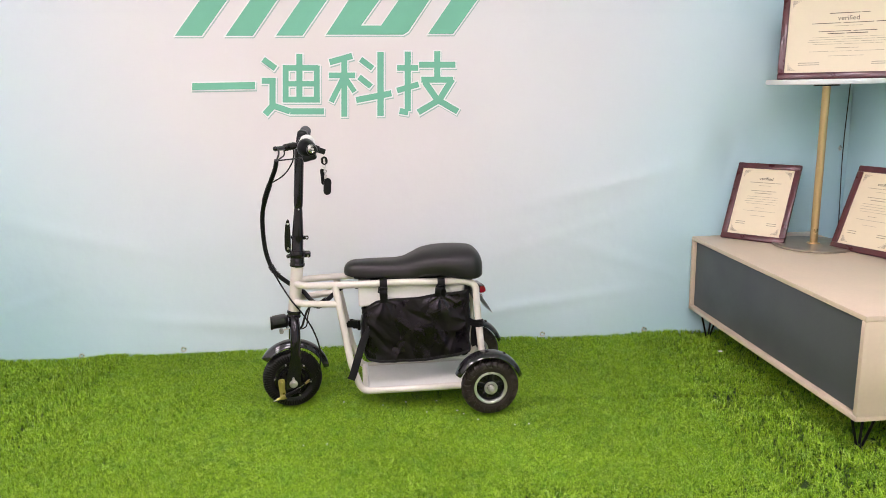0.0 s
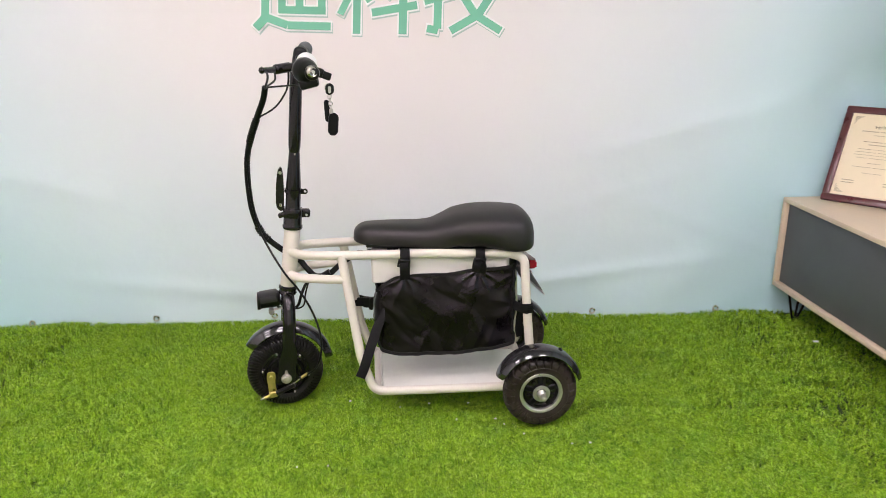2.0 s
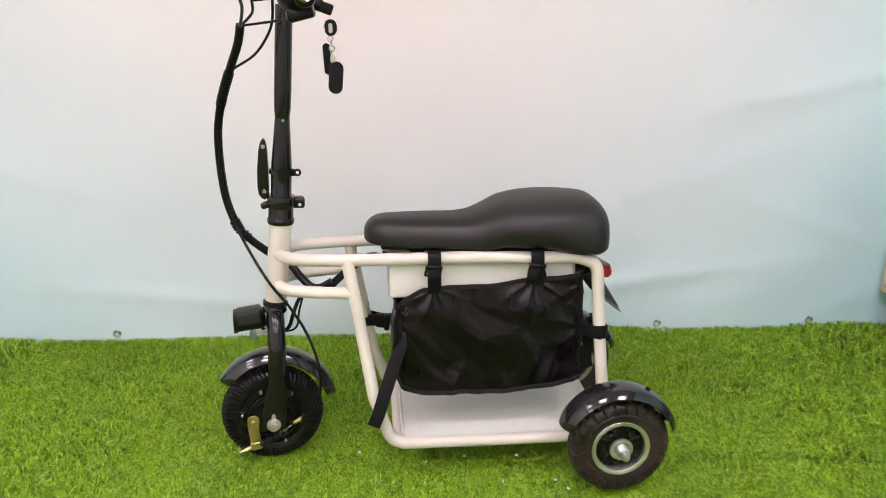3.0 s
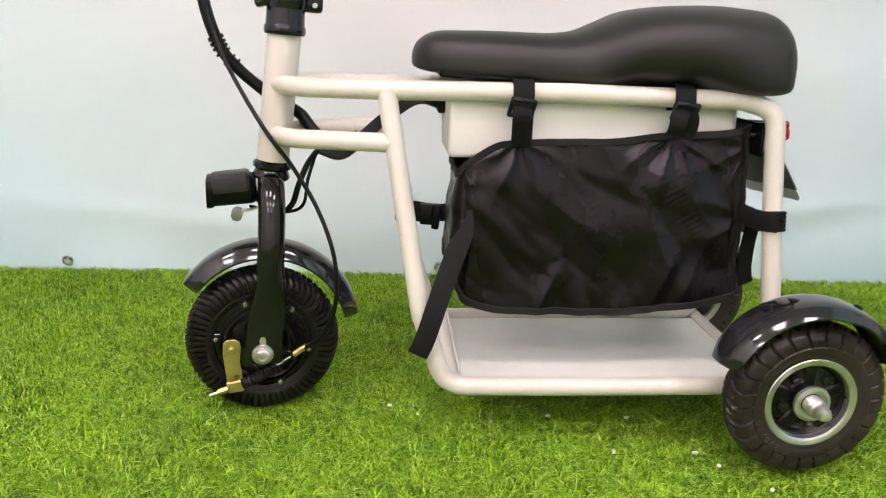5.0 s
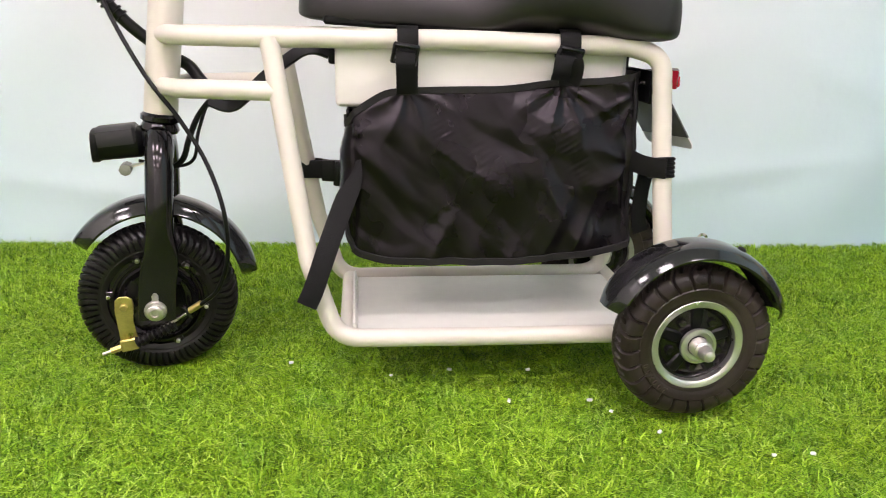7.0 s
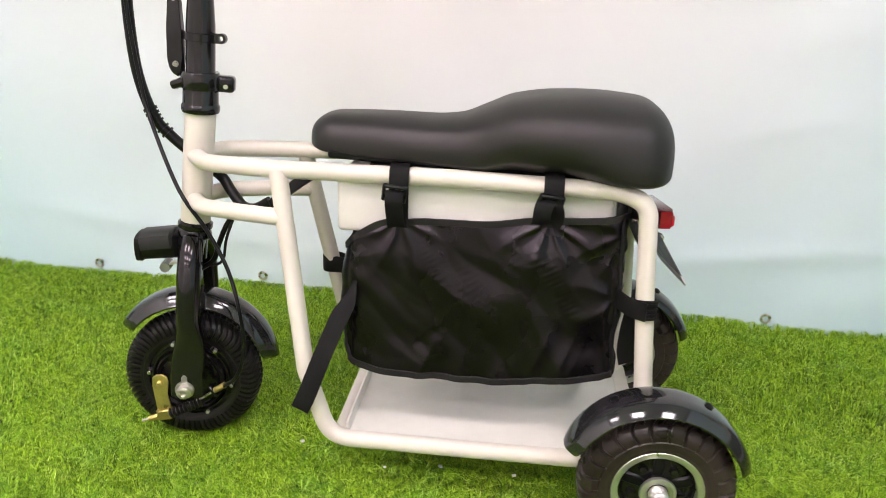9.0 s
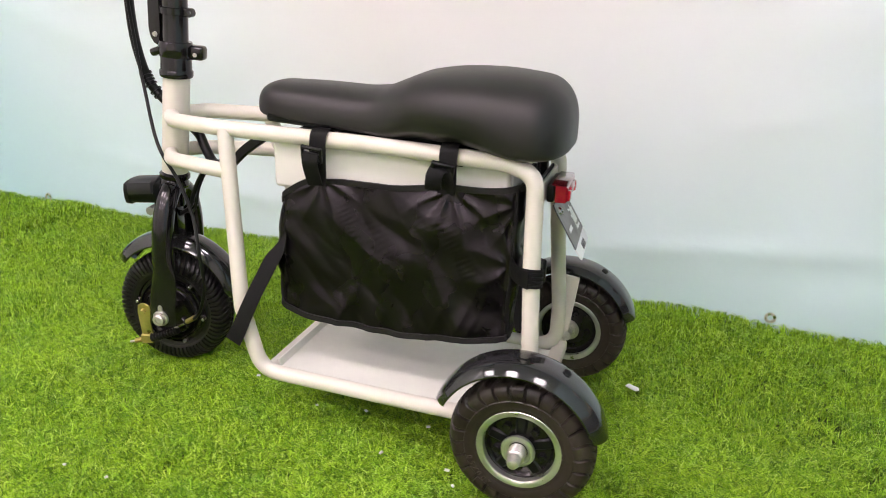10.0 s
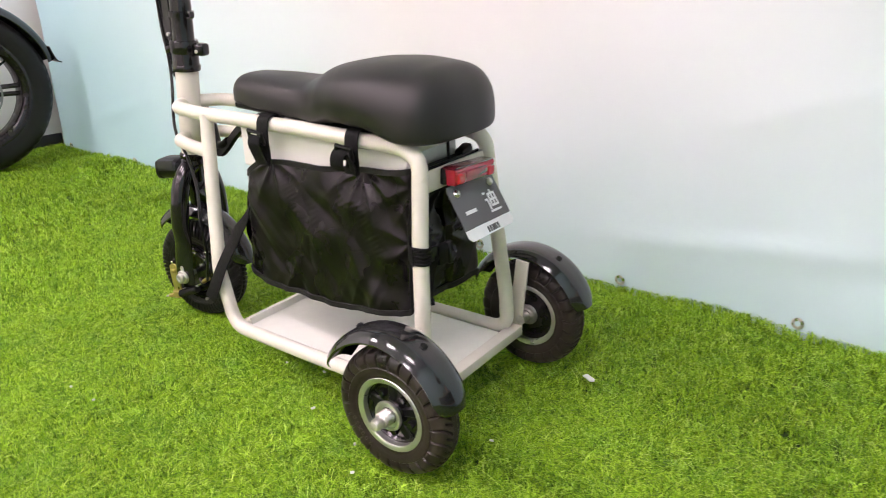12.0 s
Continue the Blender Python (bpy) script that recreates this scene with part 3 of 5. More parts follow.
# seat
def seat_mesh():
    top = [(-0.51, 0.545), (-0.46, 0.547), (-0.40, 0.548), (-0.33, 0.547), (-0.295, 0.550), (-0.255, 0.565), (-0.22, 0.579), (-0.165, 0.587), (-0.11, 0.589), (-0.05, 0.585), (0.01, 0.571)]
    base = [(-0.515, 0.494), (-0.30, 0.484), (-0.12, 0.475), (-0.04, 0.475), (0.01, 0.480)]
    half = [(-0.515, 0.046), (-0.45, 0.058), (-0.38, 0.066), (-0.31, 0.071), (-0.27, 0.080), (-0.22, 0.101), (-0.17, 0.114), (-0.11, 0.118), (-0.05, 0.113), (0.01, 0.102)]
    u0, u1 = -0.509, 0.004
    bm = bmesh.new()
    rings, n, seg = [], 120, 56
    for i in range(n + 1):
        u = u0 + (u1 - u0) * (0.5 - 0.5 * math.cos(math.pi * i / n))
        t, b, h = lerp_table(top, u), lerp_table(base, u), lerp_table(half, u)
        front, rear = max(0.0, (u0 + 0.045 - u) / 0.045), max(0.0, (u - u1 + 0.052) / 0.052)
        close = max(0.0, 1 - front ** 2.3) ** (1 / 2.3) * max(0.0, 1 - rear ** 2.6) ** (1 / 2.6)
        close_v = max(0.0, 1 - front ** 2.2) ** (1 / 2.2) * max(0.0, 1 - rear ** 2.5) ** (1 / 2.5)
        close_b = max(0.0, 1 - front ** 2.6) ** (1 / 2.6) * max(0.0, 1 - rear ** 7.0) ** (1 / 7.0)
        mid = b + (t - b) * (0.24 + 0.24 * smoothstep(-0.29, -0.20, u) * smoothstep(-0.03, -0.16, u))
        hollow = smoothstep(-0.272, -0.210, u) * smoothstep(-0.055, -0.150, u)
        ring = []
        for k in range(seg):
            a = 2 * math.pi * k / seg
            ca, sa = math.cos(a), math.sin(a)
            v = h * (0.12 + 0.88 * close_v) * math.copysign(abs(ca) ** (0.68 if sa >= 0 else 0.34), ca)
            if sa >= 0:
                w = mid + (t - mid) * (0.10 + 0.90 * close) * abs(sa) ** 0.82
            else:
                w = mid - (mid - b) * (0.12 + 0.88 * close_b) * abs(sa) ** 0.36
                v *= 1 - 0.03 * abs(sa) - 0.58 * hollow * abs(sa) ** 0.9
            ring.append(bm.verts.new((u, v, w)))
        rings.append(ring)
    for s, e in zip(rings, rings[1:]):
        for k in range(seg):
            bm.faces.new((s[k], s[(k + 1) % seg], e[(k + 1) % seg], e[k]))
    bm.faces.new(rings[0][::-1])
    bm.faces.new(rings[-1])
    return bm


seat = part("seat", seat_mesh(), VINYL, trike, "black vinyl two-level bench seat", sharp=180)
pan = bmesh.new()
rbox(0.42, 0.115, 0.012, 0.003, pose(-0.265, 0, 0.485, 0, 2.6, 0), 1, pan)
part("seat_pan", pan, PLASTIC, seat)
for u in (-0.40, -0.13):
    part("seat_bracket", rbox(0.03, 0.12, 0.012, 0.002, pose(u, 0, 0.478)), PLASTIC, seat)

# steering column
S0, S1 = Vector((-0.679, 0, 0.535)), Vector((-0.6455, 0, 0.968))


def on_stem(w):
    return S0 + (S1 - S0) * ((w - S0.z) / (S1.z - S0.z))


column = part("steering_column", lathe([(0, 0), (0.0265, 0.0), (0.0278, 0.003), (0.0278, 0.010), (0.0262, 0.012), (0.0258, 0.014), (0.0252, 0.046), (0.0225, 0.052), (0.0208, 0.056), (0.0208, 0.10), (0.0205, 0.125),
                                         (0.0150, 0.213), (0.0138, 0.222), (0.0, 0.222)], along(S0, S1), 32), GLOSS, trike, "gloss black folding steering column")
part("upper_stem", lathe([(0, 0.205), (0.0105, 0.206), (0.0145, 0.215), (0.0166, 0.235), (0.0172, 0.27), (0.0166, 0.43), (0, 0.43)], along(S0, S1), 24), GLOSS, column)
cl = lathe([(0.0205, -0.013), (0.0268, -0.012), (0.0282, -0.004), (0.0282, 0.008), (0.0262, 0.013), (0.0205, 0.013)], along(on_stem(0.581), S1), 32)
part("folding_clamp", cl, GLOSS, column)
blk = rbox(0.040, 0.024, 0.024, 0.006, Matrix.Translation(on_stem(0.576) + Vector((0.027, 0.012, 0))) @ pose(0, 0, 0, 0, 4, 10), 3)
part("clamp_block", blk, GLOSS, column)
part("clamp_bolt", lathe([(0, 0), (0.0034, 0), (0.0034, 0.0016), (0.0022, 0.002), (0, 0.0012)], Matrix.Translation(on_stem(0.573) + Vector((0.038, -0.0015, 0))) @ pose(0, 0, 0, 90, 0, 10), 10), STEEL, column)
hinge = rbox(0.036, 0.020, 0.014, 0.005, Matrix.Translation(on_stem(0.579) + Vector((-0.022, -0.010, 0))) @ pose(0, 0, 0, 0, -18, 0), 2)
part("hinge_lug", hinge, GLOSS, column)
ring2 = lathe([(0.0205, -0.006), (0.0245, -0.005), (0.0245, 0.005), (0.0205, 0.006)], along(on_stem(0.643), S1), 28)
add(ring2, lathe([(0.0035, -0.004), (0.0075, -0.004), (0.0075, 0.004), (0.0035, 0.004)], Matrix.Translation(on_stem(0.641) + Vector((0.0325, -0.004, 0))) @ pose(0, 0, 0, 90, 0, 0), 16, closed=True))
rbox(0.012, 0.008, 0.014, 0.002, Matrix.Translation(on_stem(0.641) + Vector((0.0235, -0.004, 0))), 1, ring2)
part("stem_ring", ring2, GLOSS, column)
lever = [(-0.002, -0.006), (-0.010, -0.002), (-0.016, 0.006), (-0.017, 0.020), (-0.0145, 0.06), (-0.009, 0.098), (-0.005, 0.112), (0.001, 0.119), (0.006, 0.114), (0.009, 0.098), (0.0095, 0.06), (0.0075, 0.018), (0.005, 0.0)]
part("folding_lever", prism([(x * 0.9, y) for x, y in lever], 0.012, Matrix.Translation((-0.704, 0.003, 0.592)) @ pose(0, 0, 0, 90, 0, 0), 0.002), GLOSS, column)
for w, u in ((0.695, -0.703), (0.604, -0.707)):
    part("pivot_bolt", lathe([(0, -0.012), (0.004, -0.012), (0.0045, -0.008), (0.0045, 0.004), (0, 0.004)], pose(u, 0, w, -90, 0, 0), 12), STEEL, column)
part("stem_screw", lathe([(0, 0), (0.0035, 0), (0.003, 0.003), (0, 0.003)], pose(*(on_stem(0.747) + Vector((0.003, -0.0125, 0))), 90, 0, 0), 10), STEEL, column)

# handlebar
BAR = [(-0.590, -0.214, 0.977), (-0.606, -0.10, 0.990), (-0.620, 0.0, 0.996), (-0.628, 0.10, 1.003), (-0.634, 0.214, 1.012)]
handlebar = part("handlebar", tube(catmull(BAR, 5), 0.0112, 16), GLOSS, trike, "black handlebar with two grips")
part("stem_head", rbox(0.034, 0.036, 0.05, 0.008, pose(-0.630, 0, 0.982, 0, 4, 0), 3), GLOSS, handlebar)
for flip, (a, b) in ((False, (BAR[0], BAR[1])), (True, (BAR[4], BAR[3]))):
    va, vb = Vector(a), Vector(b)
    d = (vb - va).normalized()
    m = along(va - d * 0.016, vb)
    prof = [(0, 0), (0.012, 0.0), (0.0165, 0.003), (0.0185, 0.010)]
    for k in range(9):
        prof += [(0.0172, 0.014 + k * 0.011), (0.0178, 0.018 + k * 0.011), (0.0178, 0.022 + k * 0.011)]
    prof += [(0.0185, 0.118), (0.0, 0.118)]
    part("grip", lathe(prof, m, 24), RUBBER, handlebar, "black ribbed rubber grip")


def taper(points, radii, seg=28):
    n = len(radii) - 1
    return tube(catmull(points, 6), lambda t: lerp_table([(k / n, r) for k, r in enumerate(radii)], t), seg)


throttle = taper([(-0.613, -0.160, 0.984), (-0.609, -0.178, 0.979), (-0.601, -0.198, 0.978), (-0.593, -0.218, 0.979)], [0.028, 0.031, 0.027, 0.0165])
rbox(0.046, 0.046, 0.024, 0.006, pose(-0.600, -0.183, 0.950, 0, -14, 0), 2, throttle)
rbox(0.040, 0.040, 0.030, 0.008, pose(-0.603, -0.183, 0.962, 0, -14, 0), 2, throttle)
part("throttle", throttle, PLASTIC, handlebar, "dark grey thumb throttle housing")
part("throttle_collar", taper([(-0.607, -0.162, 0.985), (-0.609, -0.125, 0.990), (-0.612, -0.088, 0.994)], [0.0265, 0.0272, 0.0245]), WHITE_TOP, handlebar, "white plastic twist collar")
part("end_bolt", lathe([(0, -0.011), (0.004, -0.011), (0.0055, -0.008), (0.010, -0.010), (0.0140, -0.006), (0.0158, 0.003), (0.0158, 0.012), (0, 0.012)], along((-0.5895, -0.222, 0.979), (-0.600, -0.198, 0.978)), 20), STEEL, handlebar)
dash = rbox(0.036, 0.070, 0.058, 0.012, pose(-0.6375, 0.045, 0.998, 0, 12, 0), 3)
part("display", dash, PLASTIC, handlebar, "small black display housing")
part("far_collar", lathe([(0.0, 0.0), (0.015, 0.0), (0.019, 0.003), (0.020, 0.014), (0.012, 0.018)], along((-0.626, 0.085, 1.018), (-0.632, 0.2, 1.024)), 22), GREYDOOR, handlebar, "grey round switch face")
# brake lever with its clamp
blv = part("brake_lever", tube(bent([(-0.622, -0.105, 0.988), (-0.652, -0.118, 0.984), (-0.684, -0.150, 0.980), (-0.707, -0.205, 0.982)], 0.02), lambda s: 0.0095 + 0.0045 * math.sin(s * 3.0) - 0.003 * s, 12), GLOSS, handlebar, "gloss black brake lever")
part("lever_clamp", rbox(0.034, 0.026, 0.026, 0.005, pose(-0.626, -0.104, 0.988)), PLASTIC, blv)
part("lever_tip", lathe([(0, -0.009), (0.006, -0.006), (0.0085, 0), (0.006, 0.006), (0, 0.009)], pose(-0.708, -0.207, 0.982), 14), GLOSS, blv)
# key barrel, key ring and fob
key = part("key_switch", lathe([(0, 0), (0.010, 0), (0.012, 0.004), (0.012, 0.03), (0.009, 0.034), (0, 0.034)], along((-0.604, -0.045, 0.972), (-0.570, -0.05, 0.961)), 18), PLASTIC, handlebar)
part("key_head", rbox(0.030, 0.006, 0.020, 0.003, pose(-0.567, -0.05, 0.958, 0, 20, 0)), PLASTIC, key)
part("key_ring", lathe([(0.0115 + 0.0012 * math.cos(a), 0.0012 * math.sin(a)) for a in (0, 0.785, 1.571, 2.356, 3.142, 3.927, 4.712, 5.498)], pose(-0.560, -0.05, 0.926, 80, 0, 25), 22, closed=True), STEEL, key)


def stadium(wide, high, n=8):
    r, out = wide / 2, []
    for c, a0 in ((high / 2 - r, 0), (r - high / 2, 180)):
        out += [(r * math.cos(radians(a0 + 180 * k / n)), c + r * math.sin(radians(a0 + 180 * k / n))) for k in range(n + 1)]
    return out


part("ring_tag", prism(stadium(0.023, 0.030), 0.004, pose(-0.558, -0.050, 0.923, 90, 0, 15), 0.001), PLASTIC, key)
part("tag_clip", prism(stadium(0.007, 0.018), 0.003, pose(-0.558, -0.0545, 0.922, 90, 0, 15), 0.0006), STEEL, key)
ch = bmesh.new()
for k in range(4):
    add(ch, lathe([(0.0055 + 0.0011 * math.cos(a), 0.0011 * math.sin(a)) for a in (0, 1.047, 2.094, 3.142, 4.189, 5.236)], pose(-0.559 + 0.001 * k, -0.05, 0.903 - 0.009 * k, 90, 0, 90 * (k % 2) + 20), 14, closed=True))
part("key_chain", ch, STEEL, key)
part("spare_key", prism(stadium(0.014, 0.058), 0.006, pose(-0.567, -0.044, 0.866, 90, -3, 12), 0.0015), PLASTIC, key)
part("key_fob", prism(stadium(0.0265, 0.060), 0.011, pose(-0.552, -0.050, 0.832, 90, 5, 8), 0.003), PLASTIC, key, "black remote key fob")
part("fob_clip", rbox(0.010, 0.006, 0.014, 0.002, pose(-0.556, -0.054, 0.866, 0, 5, 8), 1), STEEL, key)

# cables
HOSE = [(-0.725, -0.030, 0.928), (-0.735, -0.016, 0.892), (-0.757, 0.004, 0.843), (-0.785, 0.028, 0.771), (-0.799, 0.045, 0.696), (-0.795, 0.045, 0.591), (-0.776, 0.045, 0.521), (-0.752, 0.048, 0.488),
        (-0.720, 0.050, 0.460), (-0.690, 0.044, 0.440), (-0.665, 0.032, 0.428), (-0.648, 0.022, 0.409), (-0.626, 0.010, 0.390), (-0.604, 0.002, 0.390), (-0.580, 0.000, 0.403)]
hose = part("cable_sleeve", tube(catmull(HOSE, 7), 0.0084, 12), PLASTIC, trike, "black sleeved cable bundle")
line = catmull(HOSE, 24)
for k in [int(24 * (2.1 + 0.085 * i)) for i in range(11)]:
    part("wrap_turn", tube([line[k], line[k + 1]], 0.0102, 12), PLASTIC, hose)
for k in [int(24 * (5.86 + 0.13 * i)) for i in range(4)] + [int(24 * 6.62), int(24 * 6.85)]:
    part("cable_tie", tube([line[k], line[k + 1], line[k + 2]], 0.0112, 12), PLASTIC, hose)
BRAKE = [(-0.706, -0.135, 0.972), (-0.709, -0.10, 0.955), (-0.728, -0.026, 0.918), (-0.738, -0.012, 0.885), (-0.772, 0.022, 0.79), (-0.796, 0.036, 0.70), (-0.786, 0.036, 0.57), (-0.766, 0.022, 0.505), (-0.711, -0.026, 0.420), (-0.668, -0.036, 0.362), (-0.634, -0.050, 0.306),
         (-0.612, -0.070, 0.245), (-0.611, -0.066, 0.181), (-0.628, -0.060, 0.130), tuple(STEER @ Vector((-0.664, -0.052, 0.101)))]
part("brake_cable", tube(catmull(BRAKE, 6), 0.0031, 10), PLASTIC, trike)
for pts, r in (([(-0.661, -0.05, 0.972), (-0.664, -0.042, 0.94), (-0.675, -0.03, 0.911), (-0.706, -0.012, 0.872), (-0.754, 0.0, 0.843)], 0.0026), ([(-0.604, -0.17, 0.945), (-0.632, -0.10, 0.939), (-0.685, -0.05, 0.931), (-0.724, -0.028, 0.926)], 0.0024),
               ([(-0.687, -0.13, 0.972), (-0.692, -0.10, 0.950), (-0.722, -0.032, 0.928)], 0.0026),
               ([(-0.604, 0.006, 0.392), (-0.630, 0.010, 0.386), (-0.652, 0.008, 0.362), (-0.666, 0.002, 0.330), (-0.676, 0.0, 0.302), (-0.700, 0.0, 0.284)], 0.0042),
               ([(-0.640, 0.014, 0.380), (-0.652, -0.002, 0.340), (-0.660, -0.006, 0.303), (-0.690, 0.0, 0.292), (-0.735, 0.0, 0.300)], 0.0024),
               ([(-0.048, 0.004, 0.480), (-0.046, 0.004, 0.462), (-0.046, 0.005, 0.440), (-0.044, 0.006, 0.424)], 0.0026)):
    part("wire", tube(catmull(pts, 6), r, 8), PLASTIC, trike)

part("battery_lead", ribbon(catmull([(-0.634, 0.000, 0.384), (-0.608, 0.000, 0.376), (-0.586, 0.000, 0.390), (-0.555, 0.000, 0.419), (-0.524, 0.002, 0.442), (-0.505, 0.003, 0.4535), (-0.488, 0.004, 0.4555), (-0.470, 0.005, 0.450)], 5), (-0.45, 0.25, 0.8), 0.016, 0.007), PLASTIC, trike, "flat black battery lead")
part("connector", rbox(0.018, 0.036, 0.020, 0.005, pose(-0.048, 0.050, 0.436, 12, 0, 8), 2), PLASTIC, trike, "black rubber cable connector")

# fork and front wheel
F_HUB = Vector((-0.723, 0, 0.101))
part("fork_crown", lathe([(0, 0), (0.024, 0), (0.026, 0.004), (0.024, 0.010), (0.0225, 0.013), (0.0265, 0.016), (0.0265, 0.022), (0.022, 0.026), (0, 0.026)], along(HEAD_LOW - Vector((0.003, 0, 0.024)), HEAD_LOW), 28), GLOSS, trike)
fork = part("fork", tube([HEAD_LOW - Vector((0.0, 0, 0.006)), HEAD_LOW - Vector((0.006, 0, 0.06))], 0.0185, 20), GLOSS, trike, "gloss black steel fork")
for s in (-1, 1):
    leg = tube(catmull([(-0.7035, 0.002 * s, 0.338), (-0.7035, 0.020 * s, 0.332), (-0.7035, 0.040 * s, 0.310), (-0.7050, 0.052 * s, 0.276), (-0.7075, 0.0575 * s, 0.235), (-0.7110, 0.058 * s, 0.19), (-0.7190, 0.058 * s, 0.13), (-0.7215, 0.058 * s, 0.0855)], 6), 0.0185, 24)
    for vt in leg.verts:  # the foot is pressed flat for the axle
        k = smoothstep(0.225, 0.150, vt.co.z)
        vt.co.y = 0.058 * s + (vt.co.y - 0.058 * s) * (1 - 0.70 * k)
        vt.co.x = -0.716 + (vt.co.x + 0.716) * (1 + 0.34 * k) + 0.001 * k
    part("fork_leg", leg, GLOSS, fork)
fork.matrix_basis = STEER


def tyre_mesh(radius, width, rim, grooves, seg=640, across=49):
    """A tyre about y with its tread cut into it."""
    bm = bmesh.new()
    rings = []
    hw = width / 2
    for i in range(seg):
        a = 2 * math.pi * i / seg
        ring = []
        for k in range(across):
            s = -1 + 2 * k / (across - 1)
            th = s * 2.35
            side_ = math.sin(th) if abs(th) < 1.5708 else math.copysign(1 - 0.18 * ((abs(th) - 1.5708) / 0.78) ** 2, th)
            v = hw * side_
            r = rim + (radius - rim) * (0.46 + 0.54 * abs(math.cos(th)) ** 0.75 if abs(th) < 1.5708 else 0.46 - 0.46 * (abs(th) - 1.5708) / 0.78)
            cut = grooves(a, side_, r)
            r -= cut
            v -= math.copysign(cut * 0.9 * side_ * side_, side_)
            ring.append(bm.verts.new((r * math.cos(a), v, r * math.sin(a))))
        rings.append(ring)
    for i in range(seg):
        s, e = rings[i], rings[(i + 1) % seg]
        for k in range(across - 1):
            bm.faces.new((s[k], s[k + 1], e[k + 1], e[k]))
    return bm


def knobby(a, s, r):
    if r < 0.083:
        return 0.0012 if 0.078 < r < 0.081 else 0.0
    turn = a * 64 / 6.28319 + 1.6 * abs(s) + (0.5 if s > 0 else 0)
    x = turn % 1
    y = (turn + 0.5 - 0.9 * abs(s)) % 1
    g = 0.0046 * smoothstep(0.19, 0.12, abs(x - 0.5)) * smoothstep(0.2, 0.34, abs(s))
    return max(g, 0.0032 * smoothstep(0.14, 0.08, abs(y - 0.5)) * smoothstep(0.62, 0.54, abs(s)) * smoothstep(0.1, 0.2, abs(s)), 0.003 if abs(s) < 0.1 else 0)


def road(a, s, r):
    d = 0.0016 * smoothstep(0.0022, 0.0008, abs(r - 0.0805)) + (0.0012 if 0.0655 < r < 0.0675 else 0.0)
    if r < 0.0775:
        return d
    side_ = a * 26 / 6.28319 + (0.5 if s > 0 else 0) + (0.1 - r) * 14
    x = (side_ + 0.95 * (1 - abs(s)) ** 1.3) % 1
    y = (side_ - 0.7 * abs(s) + 0.2) % 1
    g = 0.0040 * smoothstep(0.105, 0.035, abs(x - 0.5)) * smoothstep(0.0775, 0.083, r) * smoothstep(0.18, 0.28, abs(s))
    g = max(g, 0.0040 * smoothstep(0.10, 0.06, abs(y - 0.5)) * smoothstep(0.62, 0.55, abs(s)) * smoothstep(0.1, 0.2, abs(s)))
    return d + max(g, 0.0028 * smoothstep(0.035, 0.015, abs(abs(s) - 0.12)))


R_AX = pose(0, 0, 0, 90, 0, 0)  # turns a lathe's axis to face the near side
fw_m = Matrix.Translation(F_HUB)
front = part("front_wheel", lathe([(0, 0.030), (0.012, 0.030), (0.030, 0.0285), (0.034, 0.031), (0.046, 0.031), (0.050, 0.026), (0.0535, 0.0265), (0.056, 0.022), (0.072, 0.0195), (0.0735, 0.010), (0.0735, -0.010), (0.070, -0.02), (0.05, -0.03), (0, -0.03)], fw_m @ R_AX, 48), CAST, trike, "black hub-motor front wheel", m=STEER)
part("tyre", tyre_mesh(0.111, 0.056, 0.069, knobby), RUBBER, front, "black knobbly tyre", m=fw_m, sharp=26)
part("drum_rim", lathe([(0.0585, 0.0245), (0.0600, 0.0275), (0.0625, 0.0275), (0.0635, 0.0235)], fw_m @ R_AX, 56, closed=True), GLOSS, front)
part("hub_ring", lathe([(0.048, 0.0305), (0.0535, 0.033), (0.056, 0.029), (0.0535, 0.027)], fw_m @ R_AX, 48, closed=True), GLOSS, front)
for k in range(6):
    a = radians(50 + 60 * k)
    c = F_HUB + Vector((math.cos(a) * 0.0665, -0.022, math.sin(a) * 0.0665))
    lug = prism([(-0.008, -0.008), (-0.0065, 0.004), (-0.003, 0.001), (0.003, 0.001), (0.0065, 0.004), (0.008, -0.008)], 0.005, Matrix.Translation(c) @ pose(0, 0, 0, 90, 0, 0) @ pose(0, 0, 0, 0, 0, math.degrees(a) - 90), 0.001)
    part("lug", lug, CAST, front)
    part("bolt", lathe([(0, 0.0), (0.0032, 0), (0.0032, 0.0095), (0.002, 0.0105), (0, 0.0105)], Matrix.Translation(c) @ R_AX, 10), STEEL, front)
part("axle_nut", lathe([(0, 0.062), (0.0150, 0.062), (0.0153, 0.065), (0.0140, 0.0672), (0.0112, 0.0675), (0.0108, 0.0745), (0.0085, 0.0762), (0.0055, 0.0762), (0.0048, 0.0735), (0, 0.0735)], fw_m @ R_AX, 20), WORN_STEEL, front)
part("axle_washer", prism([(-0.004, 0.0), (0.004, 0.0), (0.0045, 0.022), (0.002, 0.026), (-0.002, 0.026), (-0.0045, 0.022)], 0.002, Matrix.Translation((-0.722, -0.0635, 0.101)) @ pose(0, 0, 0, 90, 0, 0), 0.0005), WORN_STEEL, front)
part("axle", lathe([(0, -0.079), (0.006, -0.079), (0.006, 0.06), (0, 0.06)], fw_m @ R_AX, 14), STEEL, front)
BR = -0.046
arm = [(-0.011, 0.010), (-0.005, 0.0145), (0.005, 0.0145), (0.0115, 0.010), (0.0130, 0.0), (0.0085, -0.022), (0.0115, -0.050), (0.010, -0.064), (-0.010, -0.064), (-0.0115, -0.050), (-0.0130, -0.004)]
